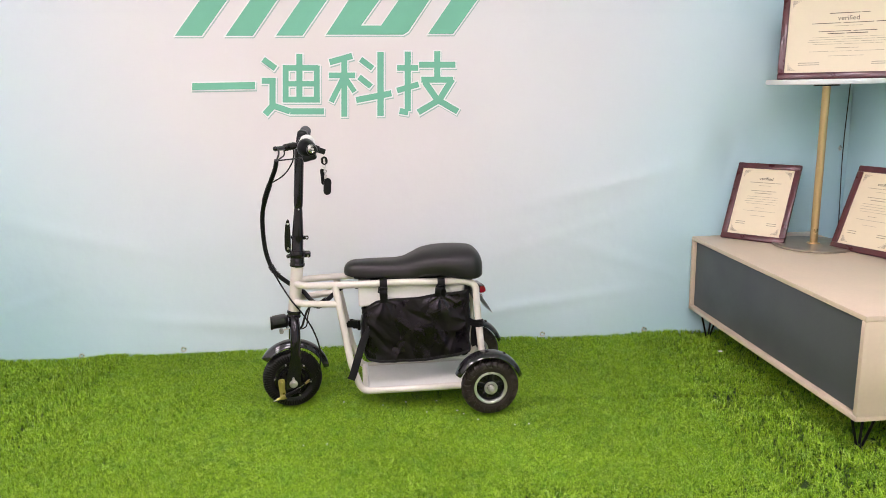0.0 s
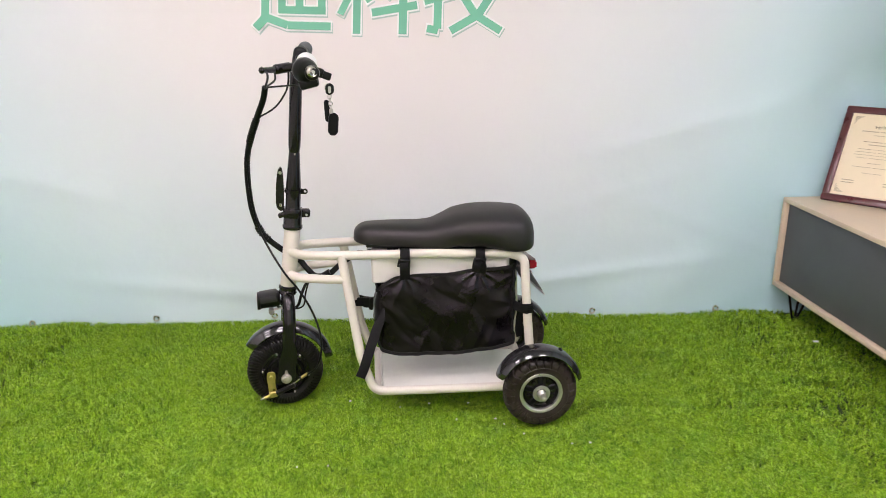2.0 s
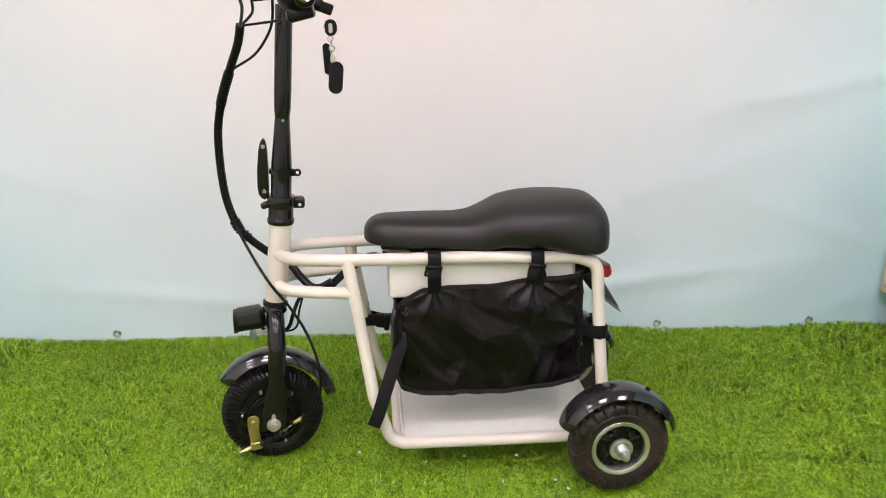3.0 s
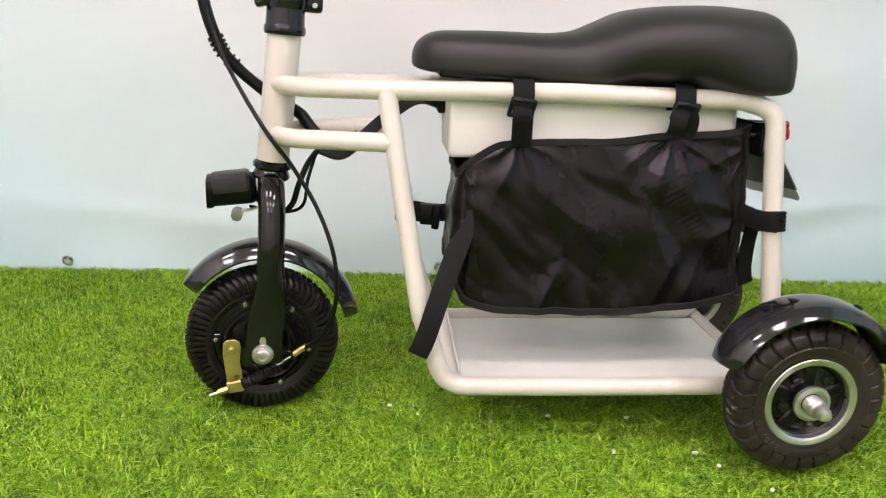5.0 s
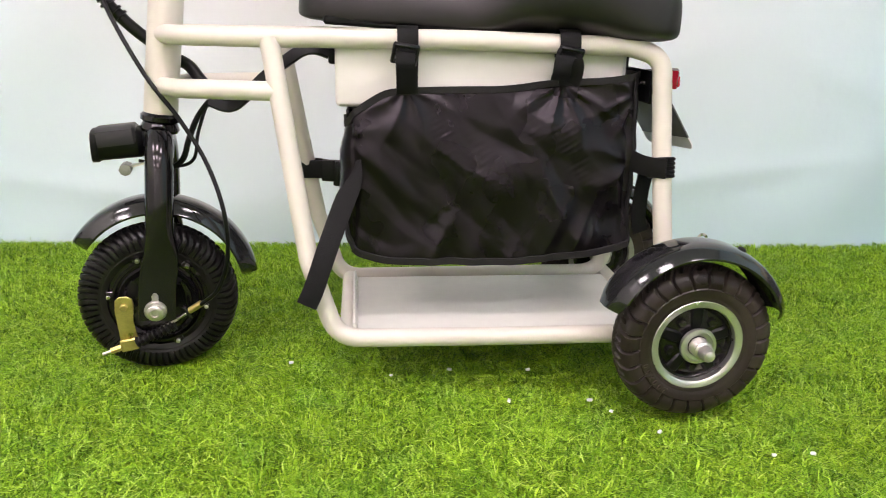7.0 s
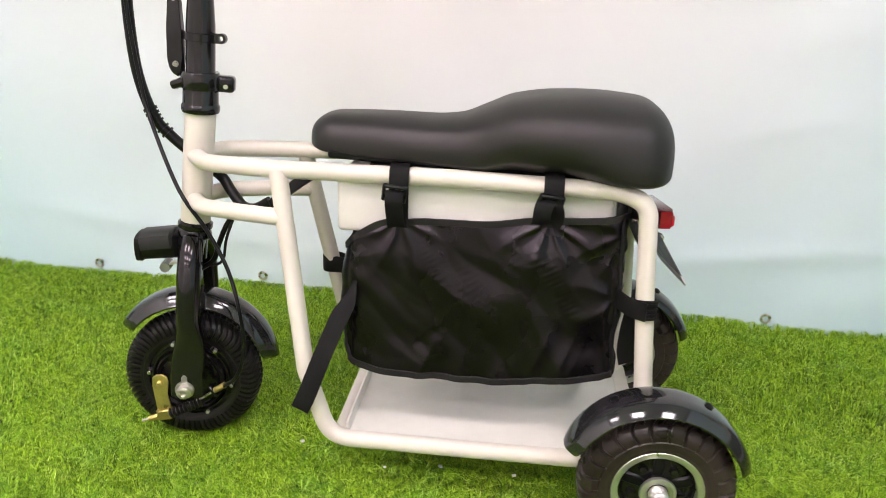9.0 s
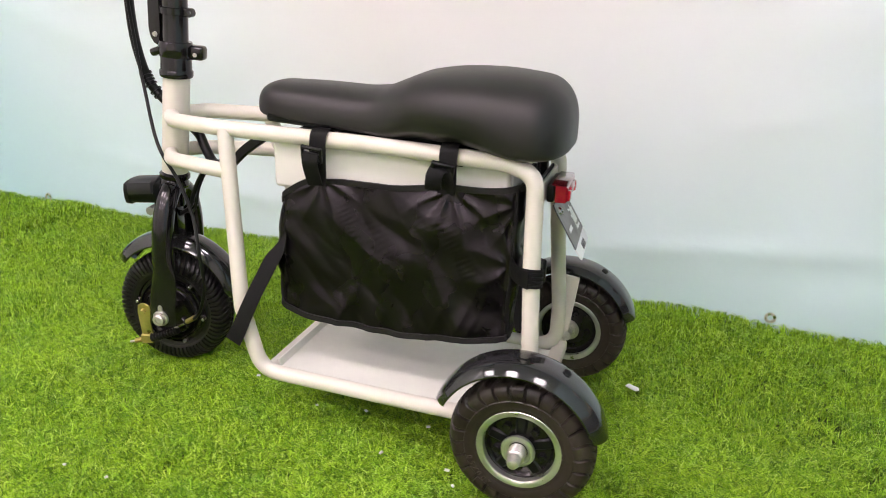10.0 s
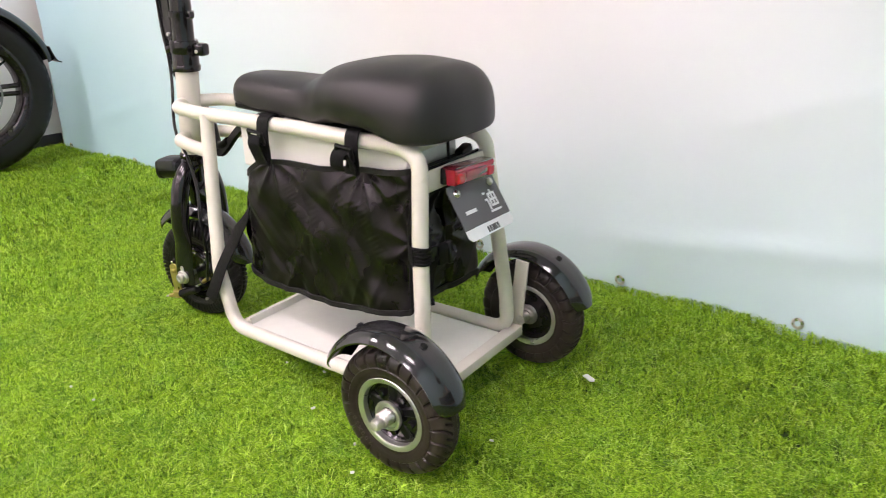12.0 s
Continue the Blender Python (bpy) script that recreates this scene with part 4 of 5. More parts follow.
brake = part("brake_arm", prism(arm, 0.003, Matrix.Translation((-0.766, BR, 0.104)) @ pose(0, 0, 0, 90, 0, 0) @ pose(0, 0, 0, 0, 0, 3), 0.0008), ZINC, front, "yellow zinc-plated drum brake arm")
for w, u in ((0.104, -0.766), (0.048, -0.763)):
    part("bolt", lathe([(0, 0), (0.0055, 0), (0.0055, 0.006), (0.004, 0.0075), (0, 0.0075)], Matrix.Translation((u, BR - 0.002, w)) @ R_AX, 6), ZINC, front)
part("adjuster_rod", tube([(-0.8, BR - 0.006, 0.036), (-0.76, BR - 0.006, 0.049), (-0.708, BR - 0.004, 0.074), (-0.672, BR - 0.004, 0.096)], 0.0022, 10), STEEL, front)
part("adjuster_nut", tube([(-0.788, BR - 0.006, 0.04), (-0.774, BR - 0.006, 0.0445)], 0.005, 6), ZINC, front)
boot_a, boot_b = Vector((-0.754, BR - 0.005, 0.05)), Vector((-0.7, BR - 0.004, 0.072))
part("spring_boot", tube([boot_a.lerp(boot_b, k / 54) for k in range(55)], lambda t: 0.0072 + 0.0016 * math.sin(t * 54 * 1.05), 12), RUBBER, front, "black ribbed rubber boot")
part("cable_stop", tube([(-0.68, BR - 0.004, 0.092), (-0.662, BR - 0.005, 0.1035)], 0.0048, 10), ZINC, front)
part("stop_bracket", rbox(0.006, 0.014, 0.022, 0.002, pose(-0.682, BR - 0.002, 0.091, 0, -32, 0), 1), CAST, front)
clevis = rbox(0.022, 0.004, 0.018, 0.002, pose(-0.7625, BR - 0.008, 0.048, 0, -8, 0), 1)
rbox(0.022, 0.004, 0.018, 0.002, pose(-0.7625, BR + 0.004, 0.048, 0, -8, 0), 1, clevis)
rbox(0.004, 0.014, 0.018, 0.001, pose(-0.7725, BR - 0.002, 0.0465, 0, -8, 0), 1, clevis)
part("clevis", clevis, ZINC, front)


def fender(name, centre, r, a0, a1, width, tips, parent, label, drop=0.014):
    """A curved mudguard about y: a crowned strip with rolled edges."""
    bm = bmesh.new()
    n, prof, rings = 44, [], []
    for k in range(13):
        s = -1 + 2 * k / 12
        prof.append((s * width / 2, -drop * abs(s) ** 3.2))
    under = [(v * 0.955, d - 0.003) for v, d in reversed(prof)]
    for i in range(n + 1):
        a = radians(a0 + (a1 - a0) * i / n)
        end = min(i, n - i) / n
        squeeze = 1 - tips * max(0.0, 1 - end / 0.09) ** 2
        rings.append([bm.verts.new((centre[0] + (r + d) * math.cos(a), centre[1] + v * squeeze, centre[2] + (r + d) * math.sin(a))) for v, d in prof + under])
    m = len(rings[0])
    for s, e in zip(rings, rings[1:]):
        for k in range(m):
            bm.faces.new((s[k], s[(k + 1) % m], e[(k + 1) % m], e[k]))
    bm.faces.new(rings[0][::-1])
    bm.faces.new(rings[-1])
    return part(name, bm, FENDER, parent, label, sharp=50)


guard = fender("front_fender", (-0.717, 0, 0.117), 0.136, 147, 7, 0.062, 0.5, trike, "charcoal plastic front mudguard", 0.020)
guard.matrix_basis = STEER
part("stay", rbox(0.02, 0.03, 0.065, 0.003, pose(-0.707, 0, 0.283)), GLOSS, guard)


# headlamp
HOOD = material("satin_black_plastic", (0.012, 0.012, 0.0125), 0.42, vary=0.2, scale=30, bump=0.12, bump_scale=500, spec=0.4)
lamp = bmesh.new()


def lamp_outline(k):
    half = ((0.0, -0.0255), (0.016, -0.0255), (0.024, -0.021), (0.0285, -0.010), (0.0290, 0.008), (0.0265, 0.017), (0.016, 0.0205), (0.0, 0.0215))
    return [(x * k, y * k) for x, y in half] + [(-x * k, y * k) for x, y in half[-2:0:-1]]


LAMP = STEER @ Matrix.Translation((-0.784, 0, 0.3265)) @ pose(0, 0, 0, 0, -4, 0) @ pose(0, 0, 0, 90, 0, 90)
add(lamp, prism(lamp_outline(0.86), 0.060, LAMP, 0.007))
headlamp = part("headlamp", lamp, PLASTIC, trike, "black plastic headlamp on the fork")
part("bezel", prism(lamp_outline(0.93), 0.010, LAMP @ pose(0, 0, -0.006, 5, 0, 0), 0.003), PLASTIC, headlamp)
hood = [(0.0315, -0.003), (0.0315, 0.010), (0.0285, 0.0195), (0.017, 0.0235), (0.0, 0.0245), (-0.017, 0.0235), (-0.0285, 0.0195), (-0.0315, 0.010), (-0.0315, -0.003)]
part("hood", prism([(x * 0.89, y * 0.89) for x, y in hood], 0.050, LAMP @ pose(0, 0, 0.003, -2, 0, 0), 0.004), HOOD, headlamp, "satin black upper shell")
part("lens", prism(lamp_outline(0.77), 0.002, LAMP @ pose(0, 0, -0.0068)), SILVER, headlamp)
part("lamp_bracket", ribbon([STEER @ Vector(p) for p in catmull([(-0.754, 0, 0.293), (-0.738, 0, 0.295), (-0.718, 0, 0.300)], 4)], (0, 1, 0), 0.018, 0.002), STEEL, headlamp)
part("lamp_bolt", lathe([(0, -0.017), (0.003, -0.017), (0.0036, -0.013), (0.0055, -0.0145), (0.0082, -0.012), (0.0082, 0.012), (0, 0.014)], STEER @ Matrix.Translation((-0.752, 0, 0.290)) @ R_AX, 8), DISC, headlamp)


def raised_letter(ch, size, m, parent, mt=None):
    """One letter in the built-in font, as a thin raised mesh."""
    cu = bpy.data.curves.new("letter", "FONT")
    cu.body, cu.size, cu.extrude, cu.align_x, cu.resolution_u = ch, size, 0.0007, "CENTER", 3
    tmp = bpy.data.objects.new("letter", cu)
    me = bpy.data.meshes.new_from_object(tmp)
    bpy.data.objects.remove(tmp)
    bpy.data.curves.remove(cu)
    me.materials.clear()
    me.materials.append(mt or LETTER)
    ob = new("letter", me)
    ob.parent = parent
    ob.matrix_basis = m
    return ob


LETTER = material("dusty_raised_rubber", (0.06, 0.042, 0.034), 0.6, vary=0.3, scale=60)


# rear wheels: built about their own centre, outer side towards -v
def rear_wheel(v, flip):
    m = pose(0.0, v, 0.099 if flip else 0.104, 0, 0, 180 if flip else 0) @ pose(0, 0, 0, 0, 17 if flip else 0, 0)
    wheel = part("rear_wheel", lathe([(0, 0.020), (0.016, 0.020), (0.020, 0.012), (0.044, 0.008), (0.048, 0.012), (0.0515, 0.012), (0.0515, -0.014), (0.044, -0.010), (0.02, -0.016), (0, -0.016)], m @ R_AX, 40), CAST, trike, "small rear wheel with black hub")
    part("tyre", tyre_mesh(0.105, 0.051, 0.058, road), RUBBER_DUST, wheel, "dusty black road tyre", m=m, sharp=26)
    part("rim", lathe([(0.0505, 0.010), (0.0515, 0.0205), (0.054, 0.0222), (0.060, 0.0228), (0.0615, 0.021), (0.060, 0.016), (0.056, 0.014), (0.056, -0.014), (0.060, -0.016), (0.0615, -0.021), (0.060, -0.0228), (0.054, -0.0222), (0.0515, -0.0205), (0.0505, -0.010)], m @ R_AX, 56, closed=True), RIM, wheel, "machined silver rim lip")
    for k in range(5):
        a = radians(90 + 36 + 72 * k)
        c = Vector((0.034 * math.cos(a), 0, 0.034 * math.sin(a)))
        part("bolt", lathe([(0, 0.008), (0.0065, 0.008), (0.0065, 0.014), (0.005, 0.016), (0.003, 0.0155), (0, 0.0155)], m @ Matrix.Translation(c) @ R_AX, 6), GLOSS, wheel)
        part("bolt", lathe([(0, -0.0155), (0.004, -0.0155), (0.0062, -0.013), (0.0062, -0.007), (0, -0.007)], m @ Matrix.Translation(c) @ R_AX, 6), GLOSS, wheel)
        b = radians(90 + 72 * k)
        part("spoke", rbox(0.017, 0.006, 0.030, 0.003, m @ pose(0.033 * math.cos(b), -0.010, 0.033 * math.sin(b)) @ pose(0, 0, 0, 0, 90 - math.degrees(b), 0), 1), PLASTIC, wheel)
    part("bearing", lathe([(0.0135, 0.0205), (0.0235, 0.0205), (0.0245, 0.023), (0.0235, 0.0262), (0.0195, 0.0268), (0.0185, 0.0245), (0.0155, 0.0245), (0.0135, 0.023)], m @ R_AX, 28, closed=True), RIM, wheel)
    part("hub_flange", lathe([(0.0, -0.0155), (0.0195, -0.0155), (0.0205, -0.018), (0.0185, -0.0215), (0.0140, -0.0225), (0.0130, -0.0265), (0.0, -0.0265)], m @ R_AX, 28), WORN_STEEL, wheel)
    thread = [(0, -0.046), (0.0095, -0.046), (0.0095, 0.024), (0.0128, 0.024)]
    for k in range(5):
        thread += [(0.0128, 0.0255 + 0.003 * k), (0.0119, 0.027 + 0.003 * k)]
    thread += [(0.0122, 0.0405), (0.0098, 0.0425), (0.0092, 0.044), (0.0096, 0.0455), (0.0094, 0.052), (0.0072, 0.0575), (0.003, 0.0595), (0, 0.0595)]
    part("axle_end", lathe(thread, m @ R_AX, 22), WORN_STEEL, wheel, "dull worn steel axle end")
    if not flip:
        for k, ch in enumerate("200X50"):
            a = radians(238 - 7.4 * k)
            raised_letter(ch, 0.0115, m @ Matrix.Translation((0.0685 * math.cos(a), -0.0254, 0.0685 * math.sin(a))) @ pose(0, 0, 0, 90, 0, 0) @ pose(0, 0, 0, 0, 0, math.degrees(a) - 90), wheel)
    return wheel


for v, flip in ((-0.205, False), (0.200, True)):
    rear_wheel(v, flip)
    s = -1 if not flip else 1
    g = fender("rear_fender", (-0.006, v + 0.002 * s, 0.106 if flip else 0.113), 0.127, 160, 14, 0.074, 0.35, trike, "charcoal plastic rear mudguard")
    for a in (118, 62):
        part("fender_bolt", lathe([(0, 0.0), (0.006, 0.0), (0.006, 0.003), (0.003, 0.005), (0, 0.005)], along((-0.006 + 0.126 * math.cos(radians(a)), v, (0.106 if flip else 0.113) + 0.126 * math.sin(radians(a))), (-0.006 + 0.2 * math.cos(radians(a)), v, (0.106 if flip else 0.113) + 0.2 * math.sin(radians(a)))), 10), PLASTIC, g)

# tail lamp and plate
TL = pose(0.000, 0.004, 0.4205, -5.5, 0, 4)
tail = part("tail_lamp", prism([(-0.062, 0.0117), (0.062, 0.0117), (0.057, 0.0150), (-0.057, 0.0150)], 0.022, TL @ pose(-0.017, 0, 0, 90, 0, 90), 0.0014), RED_DARK, trike, "red tail lamp with dark red top")
part("lamp_back", rbox(0.012, 0.116, 0.027, 0.004, TL @ pose(-0.019, 0, -0.001)), PLASTIC, tail)
part("red_lens", prism([(-0.057, -0.0135), (0.057, -0.0125), (0.062, 0.0115), (-0.062, 0.0115)], 0.018, TL @ pose(-0.012, 0, 0, 90, 0, 90), 0.003), RED, tail)
for v in (-0.046, 0.046):
    part("end_reflector", rbox(0.006, 0.020, 0.016, 0.003, TL @ pose(0.007, v, -0.003)), RED_DEEP, tail)
part("lens_bar", rbox(0.006, 0.066, 0.012, 0.003, TL @ pose(0.0065, 0, 0.001)), RED, tail)
PM = pose(-0.012, 0.013, 0.397, -4.4, 0, 4.5) @ pose(0, 0, 0, 0, -32, 0)
plate = part("number_plate", prism([(-0.073, -0.0665), (0.073, -0.0665), (0.073, 0.000), (0.067, 0.006), (-0.067, 0.006), (-0.073, 0.000)], 0.0018, PM @ pose(0, 0, 0, 90, 0, 90)), PLATE, trike, "dark grey plate with white foot band")
part("white_band", prism([(-0.066, -0.0855), (0.066, -0.0855), (0.073, -0.079), (0.073, -0.067), (-0.073, -0.067), (-0.073, -0.079)], 0.0018, PM @ pose(0, 0, 0, 90, 0, 90)), PLATE_WHITE, plate)
for v in (-0.052, 0.053):
    part("plate_bolt", lathe([(0, 0), (0.0068, 0), (0.0062, 0.003), (0.0035, 0.0052), (0, 0.0052)], PM @ pose(0.002, v, -0.008, 0, 90, 0), 12), STEEL, plate)
for v, w, l, h in ((-0.036, -0.042, 0.032, 0.0058), (0.050, -0.026, 0.022, 0.0034), (0.050, -0.036, 0.022, 0.0034), (0.050, -0.046, 0.022, 0.0034), (0.0405, -0.036, 0.0036, 0.022), (0.0595, -0.036, 0.0036, 0.022),
                   (0.050, -0.033, 0.0036, 0.028), (0.030, -0.034, 0.008, 0.0034), (0.033, -0.043, 0.0036, 0.018), (0.046, -0.0545, 0.034, 0.0036), (0.029, -0.023, 0.007, 0.0036)):
    part("plate_mark", rbox(0.001, l, h, 0, PM @ pose(0.0024, v - (0.010 if v > 0 else 0), w), 1), PLATE_WHITE, plate)
for k, l in enumerate((0.0038, 0.0038, 0.0038, 0.0085, 0.0038)):
    part("band_mark", rbox(0.001, l, 0.010, 0, PM @ pose(0.0024, -0.012 + 0.0075 * k + (0.002 if k > 3 else 0), -0.078), 1), PLATE, plate)

# pannier bag
U0, U1, BAG_V = -0.453, -0.049, 0.090


def bag_top(u):
    return lerp_table([(U0, 0.364), (-0.43, 0.386), (-0.385, 0.409), (-0.30, 0.413), (-0.24, 0.415), (-0.165, 0.424), (-0.10, 0.428), (U1, 0.436)], u)


def bag_low(u):
    return lerp_table([(U0, 0.235), (-0.452, 0.212), (-0.43, 0.189), (-0.39, 0.180), (-0.26, 0.177), (-0.12, 0.188), (-0.06, 0.200), (U1, 0.215)], u)


GATHERS = [(-0.370, 0.412, 9, 0.4, 0.0055), (-0.158, 0.420, 10, 1.7, 0.006), (-0.452, 0.345, 6, 0.2, 0.0022), (-0.055, 0.405, 7, 2.2, 0.004), (-0.055, 0.315, 7, 0.9, 0.004)]


RIPPLES = [(-0.322, 0.356, 0.012, 0.035, 0.0006), (-0.149, 0.340, 0.015, 0.058, 0.0008), (-0.268, 0.318, 0.020, 0.045, 0.0003), (-0.205, 0.365, 0.012, 0.030, 0.0003)]


def fold(u, w, ang, along_, across_, seed):
    """A sharp-edged fold: flat flanks that meet in a crease."""
    a = radians(ang)
    x, y = u * math.cos(a) + w * math.sin(a), -u * math.sin(a) + w * math.cos(a)
    return abs(noise.noise(Vector((x * along_, y * across_, seed))))


def facet(u, w, ang, along_, across_, seed):
    """A crumpled sheet: flat facets that meet in straight creases."""
    a = radians(ang)
    x, y = (u * math.cos(a) + w * math.sin(a)) * along_, (w * math.cos(a) - u * math.sin(a)) * across_
    i, j = math.floor(x), math.floor(y)
    fx, fy = x - i, y - j
    h = [[noise.cell(Vector((i + p + 0.5, j + q + 0.5, seed + 0.5))) for q in (0, 1)] for p in (0, 1)]
    if fx > fy:
        return h[0][0] + (h[1][0] - h[0][0]) * fx + (h[1][1] - h[1][0]) * fy
    return h[0][0] + (h[0][1] - h[0][0]) * fy + (h[1][1] - h[0][1]) * fx


def bag_relief(u, w, seed):
    """Slack panels with firm creases between them, folds from the strap ends, bands of fine ripples, and puckers along the foot seam."""
    wob = noise.noise(Vector((u * 11, w * 11, seed)))
    x, z = u + 0.012 * wob, w + 0.012 * noise.noise(Vector((u * 9, w * 9, seed + 20)))
    f = 0.0070 * noise.noise(Vector((u * 11 + w * 6, w * 8 - u * 4, seed + 3)))
    f += 0.0080 * facet(x, z, -58, 8, 17, seed + 2) + 0.0036 * facet(x, z, -40, 15, 29, seed + 9)
    f += 0.0060 * fold(x, z, -64, 7, 21, seed + 14) * smoothstep(0.40, 0.26, w) + 0.0022 * fold(x, z, -46, 9, 34, seed + 17)
    for gu, gw, n, ph, amp in GATHERS:
        d = math.hypot(u - gu, w - gw)
        th = math.atan2(w - gw, u - gu)
        c = math.cos(0.5 * n * th + ph + 1.6 * wob)
        f += 0.65 * amp * math.exp(-(d / 0.065) ** 2) * min(1, d / 0.025) * (1 - 2 * abs(c))
    up = max(0.0, w - bag_low(u))
    tall = 0.030 + 0.022 * noise.noise(Vector((u * 21, 0.5, seed)))
    f += 0.0085 * math.exp(-(up / (tall * 1.3)) ** 1.4) * (1 - abs(noise.noise(Vector((u * 27 - up * 12, 1.5, seed + 7)))) * 2.0)
    for ru, rw, wide, long_, amp in RIPPLES:
        a, d = (u - ru) * 0.5 - (w - rw) * 0.87, (u - ru) * 0.87 + (w - rw) * 0.5
        f += amp * math.exp(-(d / wide) ** 2 - (a / long_) ** 2) * math.sin(a * 780 + 9 * wob + 2.5 * noise.noise(Vector((a * 60, d * 20, 4))))
    return f


BAG_R = 0.026
SIDES = [(U1 - U0 - 2 * BAG_R), math.pi / 2 * BAG_R, 2 * (BAG_V - BAG_R), math.pi / 2 * BAG_R] * 2
ROUND = sum(SIDES)


def bag_outline(q):
    """A rounded oblong: its point and outward way at q (0 to 1), from the near front corner."""
    d = (q % 1.0) * ROUND
    x, y, a = U0 + BAG_R, -BAG_V, 0.0
    for i, length in enumerate(SIDES):
        go = min(d, length)
        if i % 2 == 0:
            x, y = x + math.cos(a) * go, y + math.sin(a) * go
        else:
            t = go / BAG_R
            cx, cy = x - math.sin(a) * BAG_R, y + math.cos(a) * BAG_R
            a += t
            x, y = cx + math.sin(a) * BAG_R, cy - math.cos(a) * BAG_R
        d -= go
        if d <= 0:
            break
    return x, y, math.sin(a), -math.cos(a)


def bag_point(q, h):
    """q runs once round the bag (0 to 1), h from the foot to the rim."""
    u, v, ou, ov = bag_outline(q)
    lo, hi = bag_low(u), bag_top(u)
    w = lo + (hi - lo) * h
    belly = math.sin(math.pi * min(1, h * 0.9 + 0.1)) ** 0.7
    mid = (u - (U0 + U1) / 2) / ((U1 - U0) / 2)
    out = bag_relief(u + 0.7 * v * (abs(ou) > 0.5), w, 1.0 if v < 0 else 11.0) * (0.45 + 0.55 * math.sin(math.pi * h) ** 0.5) - 0.006
    v *= 0.87 + 0.07 * belly + 0.20 * (1 - h)
    out += 0.005 * belly * max(0.0, 1 - mid * mid) * abs(ov) + 0.008 * belly * abs(ou) * (1 - (v / BAG_V) ** 2)
    return Vector((u + ou * out, v + ov * out, w))


def bag_mesh():
    bm = bmesh.new()
    n, m = 520, 84
    qs = [i / n for i in range(n)]
    rings = [[bm.verts.new(bag_point(q, h / m)) for q in qs] for h in range(m + 1)]
    for s, e in zip(rings, rings[1:]):
        for k in range(n):
            bm.faces.new((s[k], s[(k + 1) % n], e[(k + 1) % n], e[k]))
    inner = [bm.verts.new((v.co.x * 0.97 - 0.03 * 0.255, v.co.y * 0.9, v.co.z - 0.012)) for v in rings[-1]]
    for k in range(n):
        bm.faces.new((rings[-1][k], rings[-1][(k + 1) % n], inner[(k + 1) % n], inner[k]))
    mid = bm.verts.new((-0.255, 0, 0.36))
    foot = bm.verts.new((-0.255, 0, 0.184))
    for k in range(n):
        bm.faces.new((inner[k], inner[(k + 1) % n], mid))
        bm.faces.new((rings[0][(k + 1) % n], rings[0][k], foot))
    return bm


TAPE = material("dark_binding_tape", (0.011, 0.0098, 0.0104), 0.62, vary=0.2, scale=40, bump=0.5, bump_scale=600, spec=0.3)
NYLON = material("black_nylon", (0.0028, 0.0023, 0.0026), 0.28, vary=0.15, scale=12, bump=0.10, bump_scale=1100, rough_vary=0.03, spec=0.34, tint=(0.95, 0.84, 0.93))
bag = part("pannier_bag", bag_mesh(), NYLON, trike, "black wrinkled nylon pannier bag with webbing straps", sharp=180)
for h, wide, name in ((0.010, 0.0095, "bottom_binding"), (0.985, 0.0090, "top_binding")):
    loop = [i / 174 for i in range(175)]
    line = [bag_point(q, h) + Vector((bag_outline(q)[2], bag_outline(q)[3], 0)) * 0.0016 for q in loop]
    part(name, ribbon(line, (0, 0, 1), wide, 0.0030), TAPE, bag, "dark grey binding tape")
edge = [bag_point((SIDES[0] + SIDES[1] * 0.5) / ROUND, h / 12) + Vector((0.001, -0.001, 0)) for h in range(13)]
part("side_piping", tube(edge, 0.0035, 8), WEBBING, bag)


def hook_strap(u, flip_buckle):
    w = 0.473
    v = -0.0735 - 0.006 * (u + 0.37) / 0.2
    top = bag_top(u)
    path = [(u, v + 0.012, w - 0.020), (u, v + 0.0155, w), (u, v + 0.011, w + 0.0125), (u, v, w + 0.0155), (u, v - 0.0115, w + 0.0115), (u, v - 0.0165, w), (u, v - 0.018, w - 0.022), (u, v - 0.017, top + 0.012), (u, v - 0.019, top - 0.006)]
    st = part("hook_strap", ribbon(catmull(path, 4), (1, 0, 0), 0.027, 0.002), WEBBING, bag)
    bk = bmesh.new()
    lift = pose(u - 0.004, v - 0.029, w - 0.018, 22, 8, 5)  # the buckle has tipped outwards
    for dw in (-0.011, 0.0, 0.011):
        rbox(0.032, 0.007, 0.0055, 0.002, lift @ pose(0, 0, dw), 1, bk)
    for s in (-1, 1):
        rbox(0.005, 0.007, 0.028, 0.002, lift @ pose(0.0145 * s, 0, 0), 1, bk)
    part("ladder_buckle", bk, PLASTIC, st)
    if flip_buckle:
        tail_line = [(u - 0.008, v - 0.028, w - 0.012), (u - 0.013, v - 0.036, w - 0.022), (u - 0.015, v - 0.037, w - 0.036), (u - 0.016, v - 0.032, w - 0.046)]
        knot = [(u - 0.006, v - 0.024, w - 0.012), (u + 0.004, v - 0.030, w - 0.024), (u + 0.006, v - 0.024, w - 0.040), (u + 0.002, v - 0.020, top - 0.002)]
        part("strap_fold", ribbon(catmull(knot, 4), (0.9, -0.4, 0.2), 0.020, 0.002), WEBBING, st)
    else:
        tail_line = [(u - 0.004, v - 0.032, w - 0.016), (u - 0.004, v - 0.036, w - 0.030), (u - 0.003, v - 0.029, top + 0.010), (u - 0.002, v - 0.023, top - 0.004)]
    part("strap_tail", ribbon(catmull(tail_line, 4), (1, 0.15, -0.1), 0.024, 0.002), WEBBING, st)


hook_strap(-0.368, False)
hook_strap(-0.158, True)


